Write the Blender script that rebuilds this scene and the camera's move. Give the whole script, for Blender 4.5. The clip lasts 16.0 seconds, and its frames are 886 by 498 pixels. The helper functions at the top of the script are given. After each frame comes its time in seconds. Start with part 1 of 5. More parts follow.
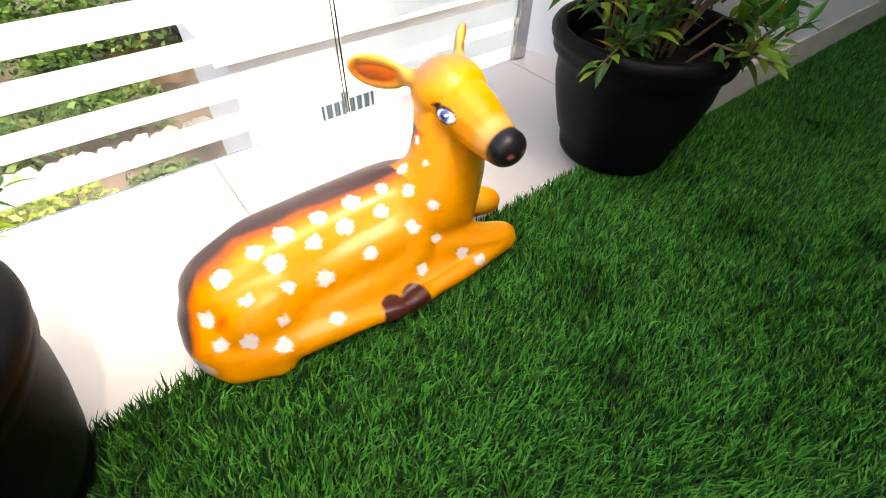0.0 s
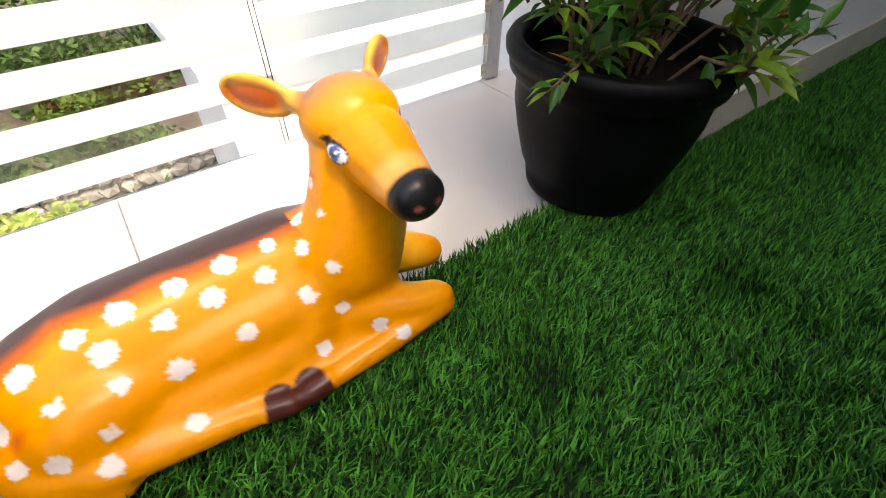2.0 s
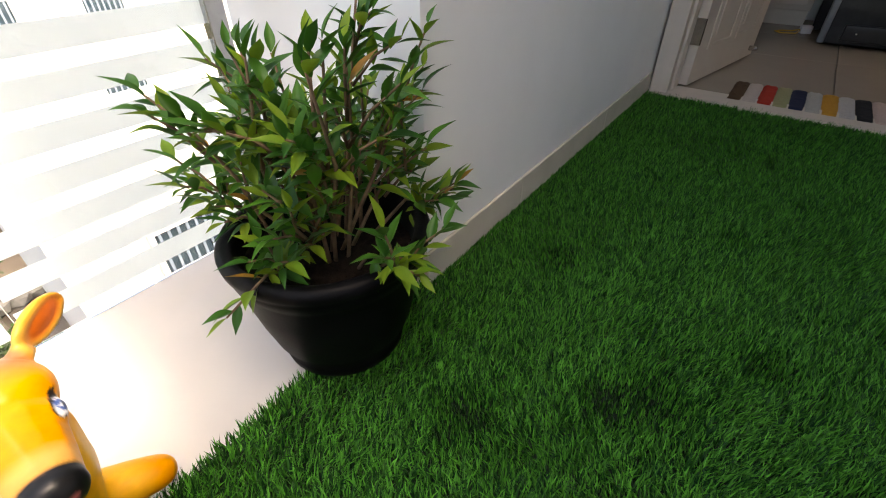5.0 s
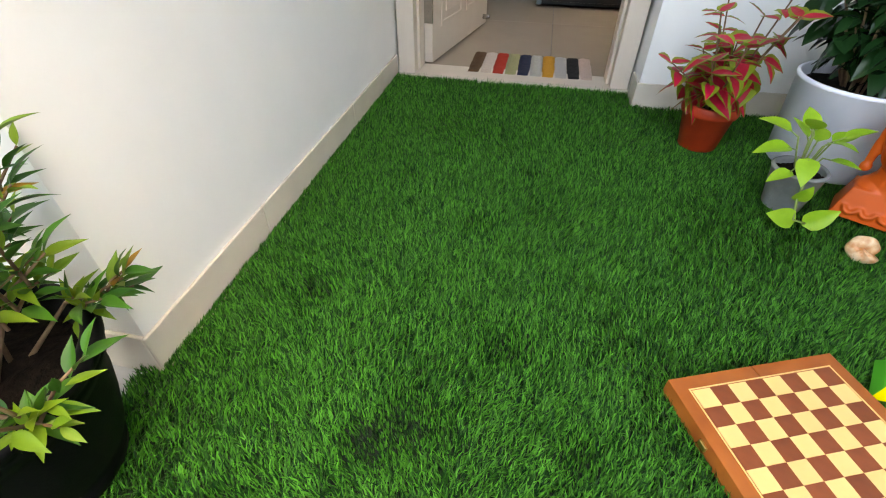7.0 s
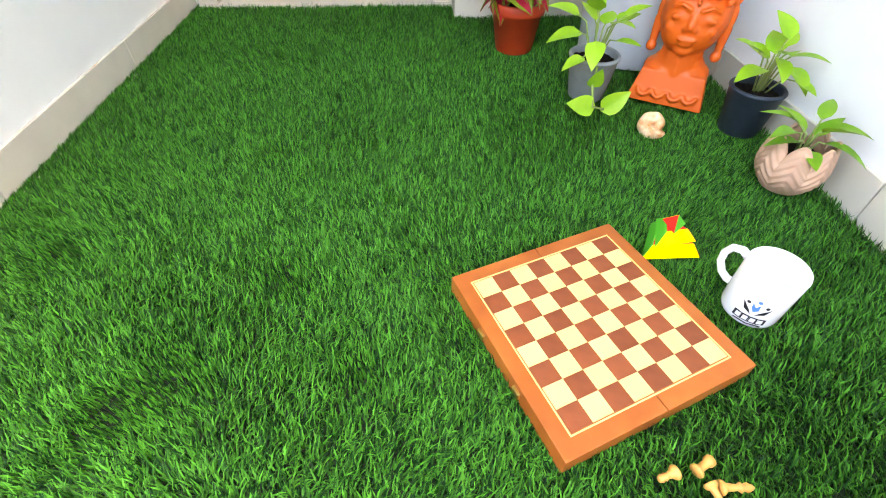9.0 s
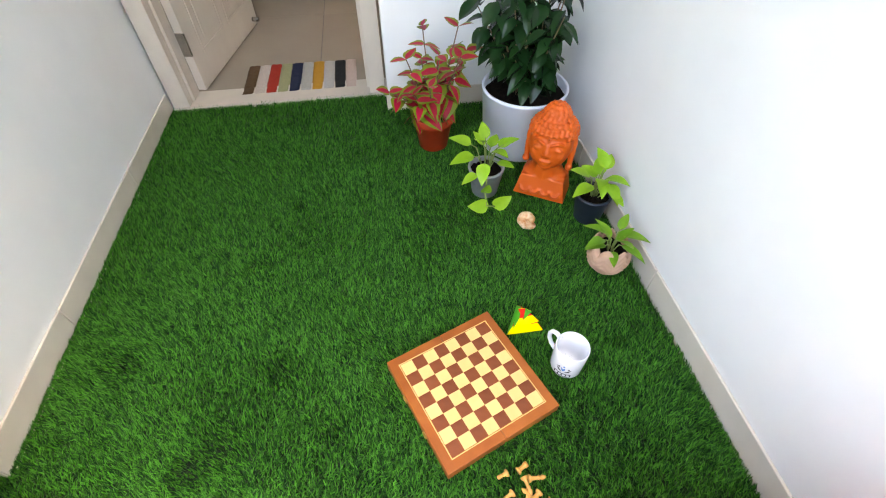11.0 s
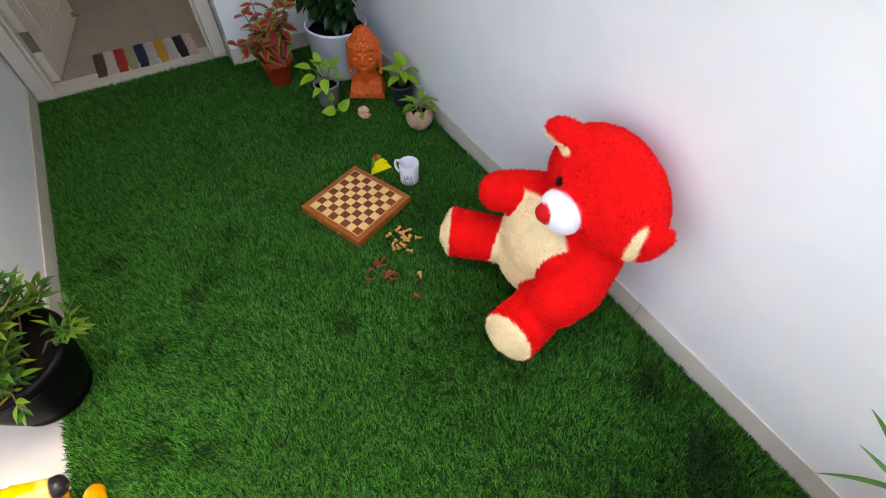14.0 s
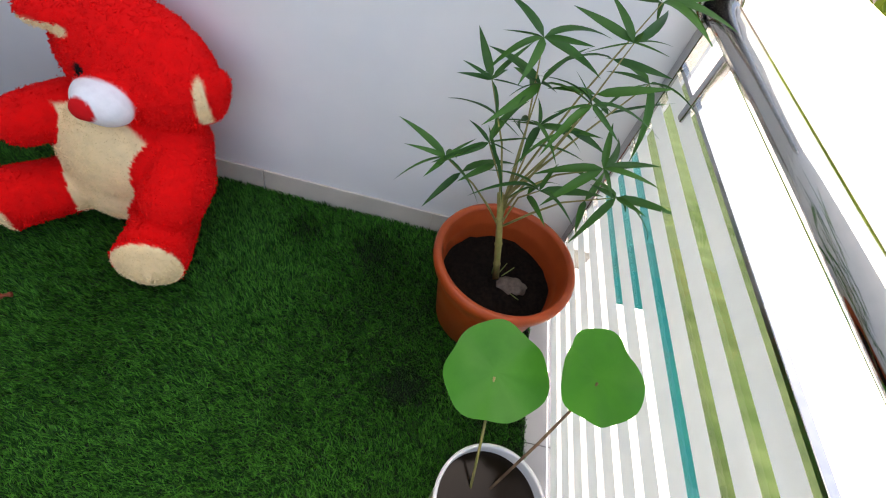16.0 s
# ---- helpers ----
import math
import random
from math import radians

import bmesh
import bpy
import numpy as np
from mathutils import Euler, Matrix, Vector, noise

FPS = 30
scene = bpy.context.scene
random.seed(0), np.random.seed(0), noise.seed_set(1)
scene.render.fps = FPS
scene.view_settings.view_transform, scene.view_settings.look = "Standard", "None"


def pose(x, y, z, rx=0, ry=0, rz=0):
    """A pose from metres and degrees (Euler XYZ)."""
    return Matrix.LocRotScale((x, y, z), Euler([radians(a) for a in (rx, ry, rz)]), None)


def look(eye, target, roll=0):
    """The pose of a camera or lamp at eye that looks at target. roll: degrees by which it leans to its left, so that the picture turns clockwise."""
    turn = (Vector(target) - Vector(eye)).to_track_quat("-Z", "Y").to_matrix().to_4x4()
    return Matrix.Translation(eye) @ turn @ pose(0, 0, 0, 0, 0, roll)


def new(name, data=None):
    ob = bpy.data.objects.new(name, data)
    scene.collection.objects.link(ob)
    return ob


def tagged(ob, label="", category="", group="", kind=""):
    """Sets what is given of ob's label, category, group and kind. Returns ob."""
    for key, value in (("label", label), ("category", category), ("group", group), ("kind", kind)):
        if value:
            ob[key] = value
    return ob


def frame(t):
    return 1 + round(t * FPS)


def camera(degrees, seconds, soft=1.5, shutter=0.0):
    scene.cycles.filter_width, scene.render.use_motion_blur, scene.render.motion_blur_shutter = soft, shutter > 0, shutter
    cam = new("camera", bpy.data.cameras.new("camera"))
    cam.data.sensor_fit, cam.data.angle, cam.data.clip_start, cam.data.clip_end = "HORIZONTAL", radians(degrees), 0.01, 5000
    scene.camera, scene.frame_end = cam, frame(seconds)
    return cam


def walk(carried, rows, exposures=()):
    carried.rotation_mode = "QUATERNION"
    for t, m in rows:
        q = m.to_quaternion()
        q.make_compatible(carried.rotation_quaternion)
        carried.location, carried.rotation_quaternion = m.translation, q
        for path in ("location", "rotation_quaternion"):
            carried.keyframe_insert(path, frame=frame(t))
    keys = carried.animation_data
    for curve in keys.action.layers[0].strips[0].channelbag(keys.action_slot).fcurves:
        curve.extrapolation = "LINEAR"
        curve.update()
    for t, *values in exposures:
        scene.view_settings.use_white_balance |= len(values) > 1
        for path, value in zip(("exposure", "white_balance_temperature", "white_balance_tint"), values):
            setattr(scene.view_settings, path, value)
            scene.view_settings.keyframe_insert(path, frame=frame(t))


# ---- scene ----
cam = camera(88.8, 16.0, soft=1.1)
PATH = [
    (0, (0.365, -0.943, 0.518), (-0.284, -0.432, -0.353), 1.4),
    (0.5, (0.381, -0.973, 0.491), (-0.275, -0.457, -0.372), 1.5),
    (1, (0.377, -0.973, 0.489), (-0.284, -0.450, -0.365), 2.0),
    (1.5, (0.306, -0.898, 0.458), (-0.371, -0.373, -0.382), 1.5),
    (2, (0.317, -0.772, 0.454), (-0.371, -0.255, -0.381), 0.3),
    (2.5, (0.351, -0.676, 0.486), (-0.336, -0.131, -0.333), -0.4),
    (3, (0.355, -0.625, 0.503), (-0.323, -0.026, -0.284), 0.0),
    (3.2, (0.367, -0.602, 0.504), (-0.318, 0.005, -0.272), -0.6),
    (5.3, (0.460, -0.522, 0.624), (-0.076, 0.281, -0.089), -0.9),
    (5.5, (0.481, -0.493, 0.620), (-0.033, 0.327, -0.090), -1.4),
    (6, (0.525, -0.430, 0.619), (0.089, 0.430, -0.094), -2.3),
    (6.5, (0.546, -0.388, 0.645), (0.228, 0.503, -0.093), -1.5),
    (7, (0.571, -0.366, 0.680), (0.395, 0.532, -0.095), 0.5),
    (7.5, (0.608, -0.363, 0.684), (0.523, 0.523, -0.121), 0.9),
    (8, (0.651, -0.370, 0.661), (0.608, 0.500, -0.165), 0.3),
    (8.5, (0.729, -0.384, 0.631), (0.722, 0.469, -0.213), -0.5),
    (9, (0.820, -0.336, 0.576), (0.863, 0.502, -0.282), 0.4),
    (9.5, (0.934, -0.298, 0.618), (1.021, 0.520, -0.256), 0.3),
    (9.7, (0.899, -0.300, 0.652), (1.008, 0.500, -0.235), 0.6),
    (11.8, (0.934, -0.680, 1.282), (1.042, 0.098, 0.375), -0.7),
    (12, (0.932, -0.767, 1.288), (1.034, 0.008, 0.377), -1.0),
    (12.5, (0.840, -0.965, 1.331), (0.977, -0.196, 0.421), -0.5),
    (13, (0.686, -1.029, 1.360), (0.897, -0.278, 0.448), 0.1),
    (13.5, (0.628, -1.122, 1.363), (0.922, -0.414, 0.439), 0.2),
    (14, (0.652, -1.230, 1.358), (1.062, -0.605, 0.418), 1.7),
    (14.5, (0.607, -1.331, 1.311), (1.196, -0.867, 0.374), 7.8),
    (15, (0.610, -1.461, 1.290), (1.298, -1.183, 0.346), 10.6),
    (15.5, (0.588, -1.497, 1.263), (1.328, -1.434, 0.321), 15.4),
    (16, (0.576, -1.489, 1.247), (1.322, -1.560, 0.311), 18.2),
]

walk(cam, [(t, look(eye, target, roll)) for t, eye, target, roll in PATH],
     exposures=[(0.0, 2.50, 7400, 12), (0.5, 2.25, 7400, 12), (3.0, 2.15, 7500, 12), (5.5, 2.85, 8200, 11), (6.0, 3.6, 8500, 10), (6.5, 3.85, 8500, 9), (7.5, 4.2, 8500, 8), (9.5, 4.75, 8300, 8),
                (12.0, 3.5, 8300, 10), (12.5, 3.25, 8200, 10), (13.0, 2.95, 8000, 11), (14.0, 2.98, 7900, 11), (15.0, 3.0, 7700, 11), (15.5, 2.75, 7500, 11), (16.0, 2.25, 7400, 12)])

# ---- light: hazy tropical daylight from beyond the railings ----
world = bpy.data.worlds.new("sky")
scene.world = world
world.use_nodes = True
wn = world.node_tree
sky = wn.nodes.new("ShaderNodeTexSky")
sky.sky_type, sky.sun_disc = "NISHITA", False
SUN_EL = radians(60)
sky.sun_elevation, sky.sun_rotation = SUN_EL, radians(75)
sky.air_density, sky.dust_density, sky.ozone_density = 0.8, 5.0, 0.6
wn.links.new(sky.outputs[0], wn.nodes["Background"].inputs[0])
wn.nodes["Background"].inputs[1].default_value = 0.15
sun = bpy.data.lights.new("sun", "SUN")
sun.energy, sun.angle, sun.color = 1.2, radians(3), (1.0, 0.95, 0.87)
sun_ob = new("sun", sun)
sun_ob.matrix_world = look((4 * math.cos(SUN_EL) * 0.966, 4 * math.cos(SUN_EL) * 0.26, 4 * math.sin(SUN_EL)), (0, 0, 0))

# ---- materials ----


def surf(name, c1, c2=None, scale=20.0, rough=0.6, bump=0.0, bscale=None, metal=0.0, spec=0.35, stain=0.0, island=False,
         obrand=0.0, detail=4.0, coat=0.0, trans=0.0, sheen=0.0, power=1.0):
    """A plain procedural surface: two tones over a fine and a broad noise, with relief."""
    m = bpy.data.materials.new(name)
    m.use_nodes = True
    nt = m.node_tree
    b = nt.nodes["Principled BSDF"]
    b.inputs["Roughness"].default_value = rough
    b.inputs["Metallic"].default_value = metal
    b.inputs["Specular IOR Level"].default_value = spec
    b.inputs["Coat Weight"].default_value = coat
    if sheen:
        b.inputs["Sheen Weight"].default_value = sheen
    c2 = c2 or c1
    tc = nt.nodes.new("ShaderNodeTexCoord")
    n1 = nt.nodes.new("ShaderNodeTexNoise")
    n1.inputs["Scale"].default_value, n1.inputs["Detail"].default_value = scale, detail
    nt.links.new(tc.outputs["Object"], n1.inputs["Vector"])
    ramp = nt.nodes.new("ShaderNodeMapRange")
    ramp.inputs[1].default_value, ramp.inputs[2].default_value = 0.3, 0.7
    nt.links.new(n1.outputs[0], ramp.inputs[0])
    mix = nt.nodes.new("ShaderNodeMix")
    mix.data_type = "RGBA"
    mix.inputs[6].default_value, mix.inputs[7].default_value = (*c1, 1), (*c2, 1)
    fac = ramp.outputs[0]
    if island:
        geo = nt.nodes.new("ShaderNodeNewGeometry")
        fac = geo.outputs["Random Per Island"]
        if power != 1.0:
            pw = nt.nodes.new("ShaderNodeMath")
            pw.operation = "POWER"
            pw.inputs[1].default_value = power
            nt.links.new(fac, pw.inputs[0])
            fac = pw.outputs[0]
    if obrand:
        oi = nt.nodes.new("ShaderNodeObjectInfo")
        add = nt.nodes.new("ShaderNodeMath")
        add.operation = "MULTIPLY_ADD"
        add.inputs[1].default_value = obrand
        sub = nt.nodes.new("ShaderNodeMath")
        sub.operation = "MULTIPLY_ADD"
        sub.inputs[1].default_value, sub.inputs[2].default_value = 1 - obrand, 0
        nt.links.new(fac, sub.inputs[0])
        nt.links.new(oi.outputs["Random"], add.inputs[0])
        nt.links.new(sub.outputs[0], add.inputs[2])
        fac = add.outputs[0]
    nt.links.new(fac, mix.inputs[0])
    out = mix.outputs[2]
    if stain:
        n2 = nt.nodes.new("ShaderNodeTexNoise")
        n2.inputs["Scale"].default_value, n2.inputs["Detail"].default_value = scale * 0.12, 5.0
        nt.links.new(tc.outputs["Object"], n2.inputs["Vector"])
        r2 = nt.nodes.new("ShaderNodeMapRange")
        r2.inputs[1].default_value, r2.inputs[2].default_value = 0.35, 0.65
        r2.inputs[3].default_value, r2.inputs[4].default_value = 1 - stain, 1.0
        nt.links.new(n2.outputs[0], r2.inputs[0])
        mul = nt.nodes.new("ShaderNodeMix")
        mul.data_type, mul.blend_type = "RGBA", "MULTIPLY"
        mul.inputs[0].default_value = 1.0
        nt.links.new(out, mul.inputs[6])
        nt.links.new(r2.outputs[0], mul.inputs[7])
        out = mul.outputs[2]
    nt.links.new(out, b.inputs["Base Color"])
    if bump:
        n3 = nt.nodes.new("ShaderNodeTexNoise")
        n3.inputs["Scale"].default_value, n3.inputs["Detail"].default_value = bscale or scale * 4, 4.0
        nt.links.new(tc.outputs["Object"], n3.inputs["Vector"])
        bp = nt.nodes.new("ShaderNodeBump")
        bp.inputs["Strength"].default_value, bp.inputs["Distance"].default_value = bump, 0.002
        nt.links.new(n3.outputs[0], bp.inputs["Height"])
        nt.links.new(bp.outputs[0], b.inputs["Normal"])
    if trans:
        tr = nt.nodes.new("ShaderNodeBsdfTranslucent")
        ms = nt.nodes.new("ShaderNodeMixShader")
        ms.inputs[0].default_value = trans
        nt.links.new(out, tr.inputs[0])
        nt.links.new(b.outputs[0], ms.inputs[1])
        nt.links.new(tr.outputs[0], ms.inputs[2])
        nt.links.new(ms.outputs[0], nt.nodes["Material Output"].inputs[0])
    return m


def painted(name, rough=0.4, bump=0.15, bscale=60, coat=0.0, sheen=0.0):
    """A surface whose paint is laid on by hand: colour from the mesh's own 'paint' layer."""
    m = surf(name, (1, 1, 1), rough=rough, bump=bump, bscale=bscale, coat=coat, sheen=sheen, spec=0.25)
    nt = m.node_tree
    b = nt.nodes["Principled BSDF"]
    at = nt.nodes.new("ShaderNodeAttribute")
    at.attribute_name = "paint"
    n = nt.nodes.new("ShaderNodeTexNoise")
    n.inputs["Scale"].default_value, n.inputs["Detail"].default_value = 25, 6
    r = nt.nodes.new("ShaderNodeMapRange")
    r.inputs[3].default_value, r.inputs[4].default_value = 0.82, 1.12
    nt.links.new(n.outputs[0], r.inputs[0])
    mul = nt.nodes.new("ShaderNodeMix")
    mul.data_type, mul.blend_type = "RGBA", "MULTIPLY"
    mul.inputs[0].default_value = 1.0
    nt.links.new(at.outputs["Color"], mul.inputs[6])
    nt.links.new(r.outputs[0], mul.inputs[7])
    nt.links.new(mul.outputs[2], b.inputs["Base Color"])
    return m


def glass(name, tint, rough=0.0):
    m = bpy.data.materials.new(name)
    m.use_nodes = True
    nt = m.node_tree
    b = nt.nodes["Principled BSDF"]
    b.inputs["Base Color"].default_value = (*tint, 1)
    b.inputs["Roughness"].default_value = rough
    b.inputs["Transmission Weight"].default_value = 1.0
    b.inputs["IOR"].default_value = 1.45
    return m


WALL = surf("wall_paint", (0.80, 0.80, 0.78), (0.76, 0.765, 0.75), 6, 0.55, 0.12, 90, stain=0.05)
CEIL = surf("ceiling_paint", (0.80, 0.80, 0.79), (0.77, 0.77, 0.76), 5, 0.8, 0.1, 80)
SKIRT = surf("skirting_tile", (0.64, 0.585, 0.49), (0.57, 0.52, 0.435), 9, 0.25, 0.03, 60, stain=0.08)
TILE = surf("vitrified_tile", (0.56, 0.54, 0.52), (0.50, 0.485, 0.465), 5, 0.18, 0.02, 40, stain=0.10, obrand=0.3)
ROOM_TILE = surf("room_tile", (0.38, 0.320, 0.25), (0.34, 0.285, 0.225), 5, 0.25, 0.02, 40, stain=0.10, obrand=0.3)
GROUT = surf("grout", (0.12, 0.115, 0.11), (0.2, 0.19, 0.18), 40, 0.9)
TURF = surf("turf_blade", (0.0025, 0.026, 0.0045), (0.074, 0.292, 0.029), 30, 0.46, island=True, spec=0.11, trans=0.06, power=1.6)
BACKING = surf("turf_backing", (0.002, 0.008, 0.002), (0.004, 0.014, 0.003), 120, 0.9, 0.6, 300)
FRAME_W = surf("door_frame_paint", (0.62, 0.54, 0.45), (0.57, 0.50, 0.42), 14, 0.45, 0.08, 60, stain=0.08)
DOOR_W = surf("door_paint", (0.60, 0.53, 0.45), (0.56, 0.49, 0.41), 10, 0.4, 0.06, 50, stain=0.06)
STEEL = surf("brushed_steel", (0.55, 0.54, 0.52), (0.48, 0.47, 0.46), 60, 0.22, 0.05, 300, metal=1.0)
CHROME = surf("polished_steel", (0.62, 0.61, 0.59), (0.58, 0.57, 0.55), 60, 0.08, metal=1.0)
GLASS = glass("railing_glass", (0.97, 0.99, 0.98))
FROST = surf("frosted_film", (0.88, 0.90, 0.88), (0.85, 0.87, 0.85), 30, 0.7, 0.05, 400, trans=0.85)
BLACKPOT = surf("black_plastic", (0.002, 0.002, 0.0022), (0.0035, 0.0035, 0.004), 50, 0.5, 0.12, 250, stain=0.2, spec=0.10)
TERRA = surf("terracotta_plastic", (0.44, 0.075, 0.016), (0.38, 0.06, 0.013), 25, 0.4, 0.08, 120, stain=0.12, spec=0.35)
REDPOT = surf("red_clay_pot", (0.46, 0.045, 0.012), (0.38, 0.036, 0.01), 30, 0.5, 0.1, 140, stain=0.12)
WHITEPOT = surf("white_glazed_pot", (0.80, 0.82, 0.88), (0.77, 0.79, 0.86), 15, 0.3, 0.03, 40)
SOIL = surf("potting_soil", (0.002, 0.0015, 0.001), (0.014, 0.009, 0.006), 90, 0.95, 1.0, 160, spec=0.1)
BARK = surf("bark", (0.10, 0.055, 0.03), (0.2, 0.13, 0.07), 60, 0.8, 0.4, 200)
CANE = surf("bamboo_cane", (0.20, 0.20, 0.05), (0.30, 0.25, 0.09), 40, 0.45, 0.2, 150)


# ---- mesh helpers ----


def part(name, bm, material, parent=None, label="", smooth=True):
    """Links a bmesh (or mesh) as one mesh object, under a thing or a part."""
    if isinstance(bm, bmesh.types.BMesh):
        me = bpy.data.meshes.new(name)
        bm.normal_update()
        bm.to_mesh(me)
        bm.free()
    else:
        me = bm
    if material and not me.materials:
        me.materials.append(material)
    if smooth:
        me.polygons.foreach_set("use_smooth", [True] * len(me.polygons))
    ob = new(name, me)
    if parent:
        ob.parent = parent
    if label:
        tagged(ob, label)
    return ob


def thing(name, at=(0, 0, 0), rz=0.0, label="", category="", group="", kind=""):
    ob = new(name)
    ob.matrix_basis = pose(*at, 0, 0, rz)
    ob.empty_display_size = 0.05
    return tagged(ob, label, category, group, kind)


def box(x0, x1, y0, y1, z0, z1, bevel=0.0, seg=2):
    bm = bmesh.new()
    bmesh.ops.create_cube(bm, size=1.0)
    for v in bm.verts:
        v.co = Vector((x0 + (v.co.x + 0.5) * (x1 - x0), y0 + (v.co.y + 0.5) * (y1 - y0), z0 + (v.co.z + 0.5) * (z1 - z0)))
    if bevel:
        bmesh.ops.bevel(bm, geom=bm.edges[:], offset=bevel, segments=seg, affect="EDGES", profile=0.6)
    return bm


def boxes(rows, bevel=0.0):
    bm = bmesh.new()
    for row in rows:
        b2 = box(*row, bevel)
        me = bpy.data.meshes.new("tmp")
        b2.to_mesh(me)
        b2.free()
        bm.from_mesh(me)
        bpy.data.meshes.remove(me)
    return bm


def lathe(profile, n=48, wob=0.0):
    """Turns rows of (radius, height) round the z axis; a radius of 0 closes an end."""
    bm = bmesh.new()
    rings = []
    for r, z in profile:
        if r <= 1e-6:
            rings.append([bm.verts.new((0, 0, z))])
        else:
            rings.append([bm.verts.new((r * math.cos(2 * math.pi * k / n), r * math.sin(2 * math.pi * k / n), z)) for k in range(n)])
    for a, b in zip(rings, rings[1:]):
        for k in range(n):
            j = (k + 1) % n
            if len(a) == 1 and len(b) == 1:
                continue
            if len(a) == 1:
                bm.faces.new((a[0], b[j], b[k]))
            elif len(b) == 1:
                bm.faces.new((a[k], a[j], b[0]))
            else:
                bm.faces.new((a[k], a[j], b[j], b[k]))
    bmesh.ops.recalc_face_normals(bm, faces=bm.faces[:])
    return bm


def tube(points, radii, n=8, bm=None, close=True):
    """A round tube through points, with a radius at each."""
    bm = bm or bmesh.new()
    pts = [Vector(p) for p in points]
    if not hasattr(radii, "__len__"):
        radii = [radii] * len(pts)
    rings, side = [], None
    for i, p in enumerate(pts):
        d = (pts[min(i + 1, len(pts) - 1)] - pts[max(i - 1, 0)]).normalized()
        if side is None:
            side = d.orthogonal().normalized()
        side = (side - d * side.dot(d)).normalized()
        up = d.cross(side)
        rings.append([bm.verts.new(p + radii[i] * (math.cos(2 * math.pi * k / n) * side + math.sin(2 * math.pi * k / n) * up)) for k in range(n)])
    for a, b in zip(rings, rings[1:]):
        for k in range(n):
            bm.faces.new((a[k], a[(k + 1) % n], b[(k + 1) % n], b[k]))
    if close:
        bm.faces.new(rings[0][::-1])
        bm.faces.new(rings[-1])
    return bm


def soil_disc(r, z, seed):
    rnd = random.Random(seed)
    prof = [(0, z + 0.012)] + [(r * k / 9, z + 0.012 * (1 - (k / 9) ** 2)) for k in range(1, 10)]
    bm = lathe(prof, 40)
    for v in bm.verts:
        v.co.z += rnd.uniform(-0.004, 0.004) + 0.008 * noise.noise(v.co * 22 + Vector((seed, 0, 0)))
    return bm


def arc(a, b, sag, n=6):
    """Points from a to b that rise by sag in between."""
    a, b = Vector(a), Vector(b)
    return [a.lerp(b, k / n) + Vector((0, 0, sag * 4 * (k / n) * (1 - k / n))) for k in range(n + 1)]


# ---- the balcony: sizes ----
X_R = 1.648      # right wall's skirting face
Y_DOOR = 1.524   # threshold
Y_RAIL = -1.985  # railing across the near end
X_RAIL = -0.500  # railing along the open side
Z_F = -0.022     # tiled floor under the turf
Z_C = 2.35       # ceiling
X_T = -0.040     # turf's edge


def setting(name, bm, material, label="", smooth=False):
    return tagged(part(name, bm, material, smooth=smooth), label, kind="structure")


# walls: plaster face 8 mm behind the skirting tiles
setting("wall_left", box(-0.31, -0.008, 0.008, Y_DOOR + 0.10, Z_F, Z_C), WALL, "white painted wall beside the turf")
setting("wall_outer", box(-0.56, -0.311, 0.05, 0.25, -3.0, Z_C), WALL, "white painted outer wall")
setting("wall_right", box(X_R + 0.008, X_R + 0.2, -2.03, Y_DOOR + 0.10, Z_F - 3.4, 3.22), WALL, "white painted long wall behind the plants")
setting("wall_pillar", box(0.952, X_R + 0.007, 1.399, Y_DOOR + 0.10, Z_F, Z_C), WALL, "white painted pier beside the doorway")
setting("wall_over_door", box(-0.007, 0.951, Y_DOOR + 0.0, Y_DOOR + 0.10, 2.06, Z_C), WALL, "white wall over the doorway")
setting("ceiling", box(-0.31, X_R + 0.007, -0.10, Y_DOOR + 0.099, Z_C + 0.001, Z_C + 0.15), CEIL, "white painted ceiling over the passage")
setting("floor_slab", box(-0.515, X_R + 0.007, -2.02, Y_DOOR + 0.14, Z_F - 0.16, Z_F - 0.004), GROUT, "grey balcony floor slab")

# the room behind the doorway
RX0, RX1, RY1 = -0.9, 2.4, 3.75
setting("floor_room", box(RX0, RX1, Y_DOOR + 0.141, RY1, Z_F - 0.16, -0.006), GROUT, "room floor under pale tiles")
setting("wall_room_back", box(RX0, RX1, RY1, RY1 + 0.1, -0.1, Z_C), WALL, "plain room wall")
setting("wall_room_left", box(RX0 - 0.1, RX0, Y_DOOR + 0.1, RY1 + 0.1, -0.1, Z_C), WALL, "plain room wall")
# opening is assumed: cut out of view to let light into the room
setting("wall_room_right", boxes([(RX1, RX1 + 0.1, Y_DOOR + 0.1, RY1 + 0.1, -0.1, 1.5), (RX1, RX1 + 0.1, Y_DOOR + 0.1, RY1 + 0.1, 2.0, Z_C),
                                 (RX1, RX1 + 0.1, Y_DOOR + 0.1, 2.6, 1.5, 2.0), (RX1, RX1 + 0.1, 3.2, RY1 + 0.1, 1.5, 2.0)]), WALL, "plain room wall with an added opening out of view")
# area lamp added in that unseen opening to brighten the room
room_fill = bpy.data.lights.new("room_fill_light", "AREA")
room_fill.shape, room_fill.size, room_fill.size_y, room_fill.energy = "RECTANGLE", 0.58, 0.48, 0.12
new("room_fill_light", room_fill).matrix_world = look((RX1 + 0.05, 2.9, 1.75), (0.6, 2.4, 0.2))
setting("wall_room_front", boxes([(RX0, -0.21, Y_DOOR + 0.101, Y_DOOR + 0.14, -0.1, Z_C), (X_R + 0.2, RX1, Y_DOOR + 0.101, Y_DOOR + 0.14, -0.1, Z_C)]), WALL, "plain room wall")
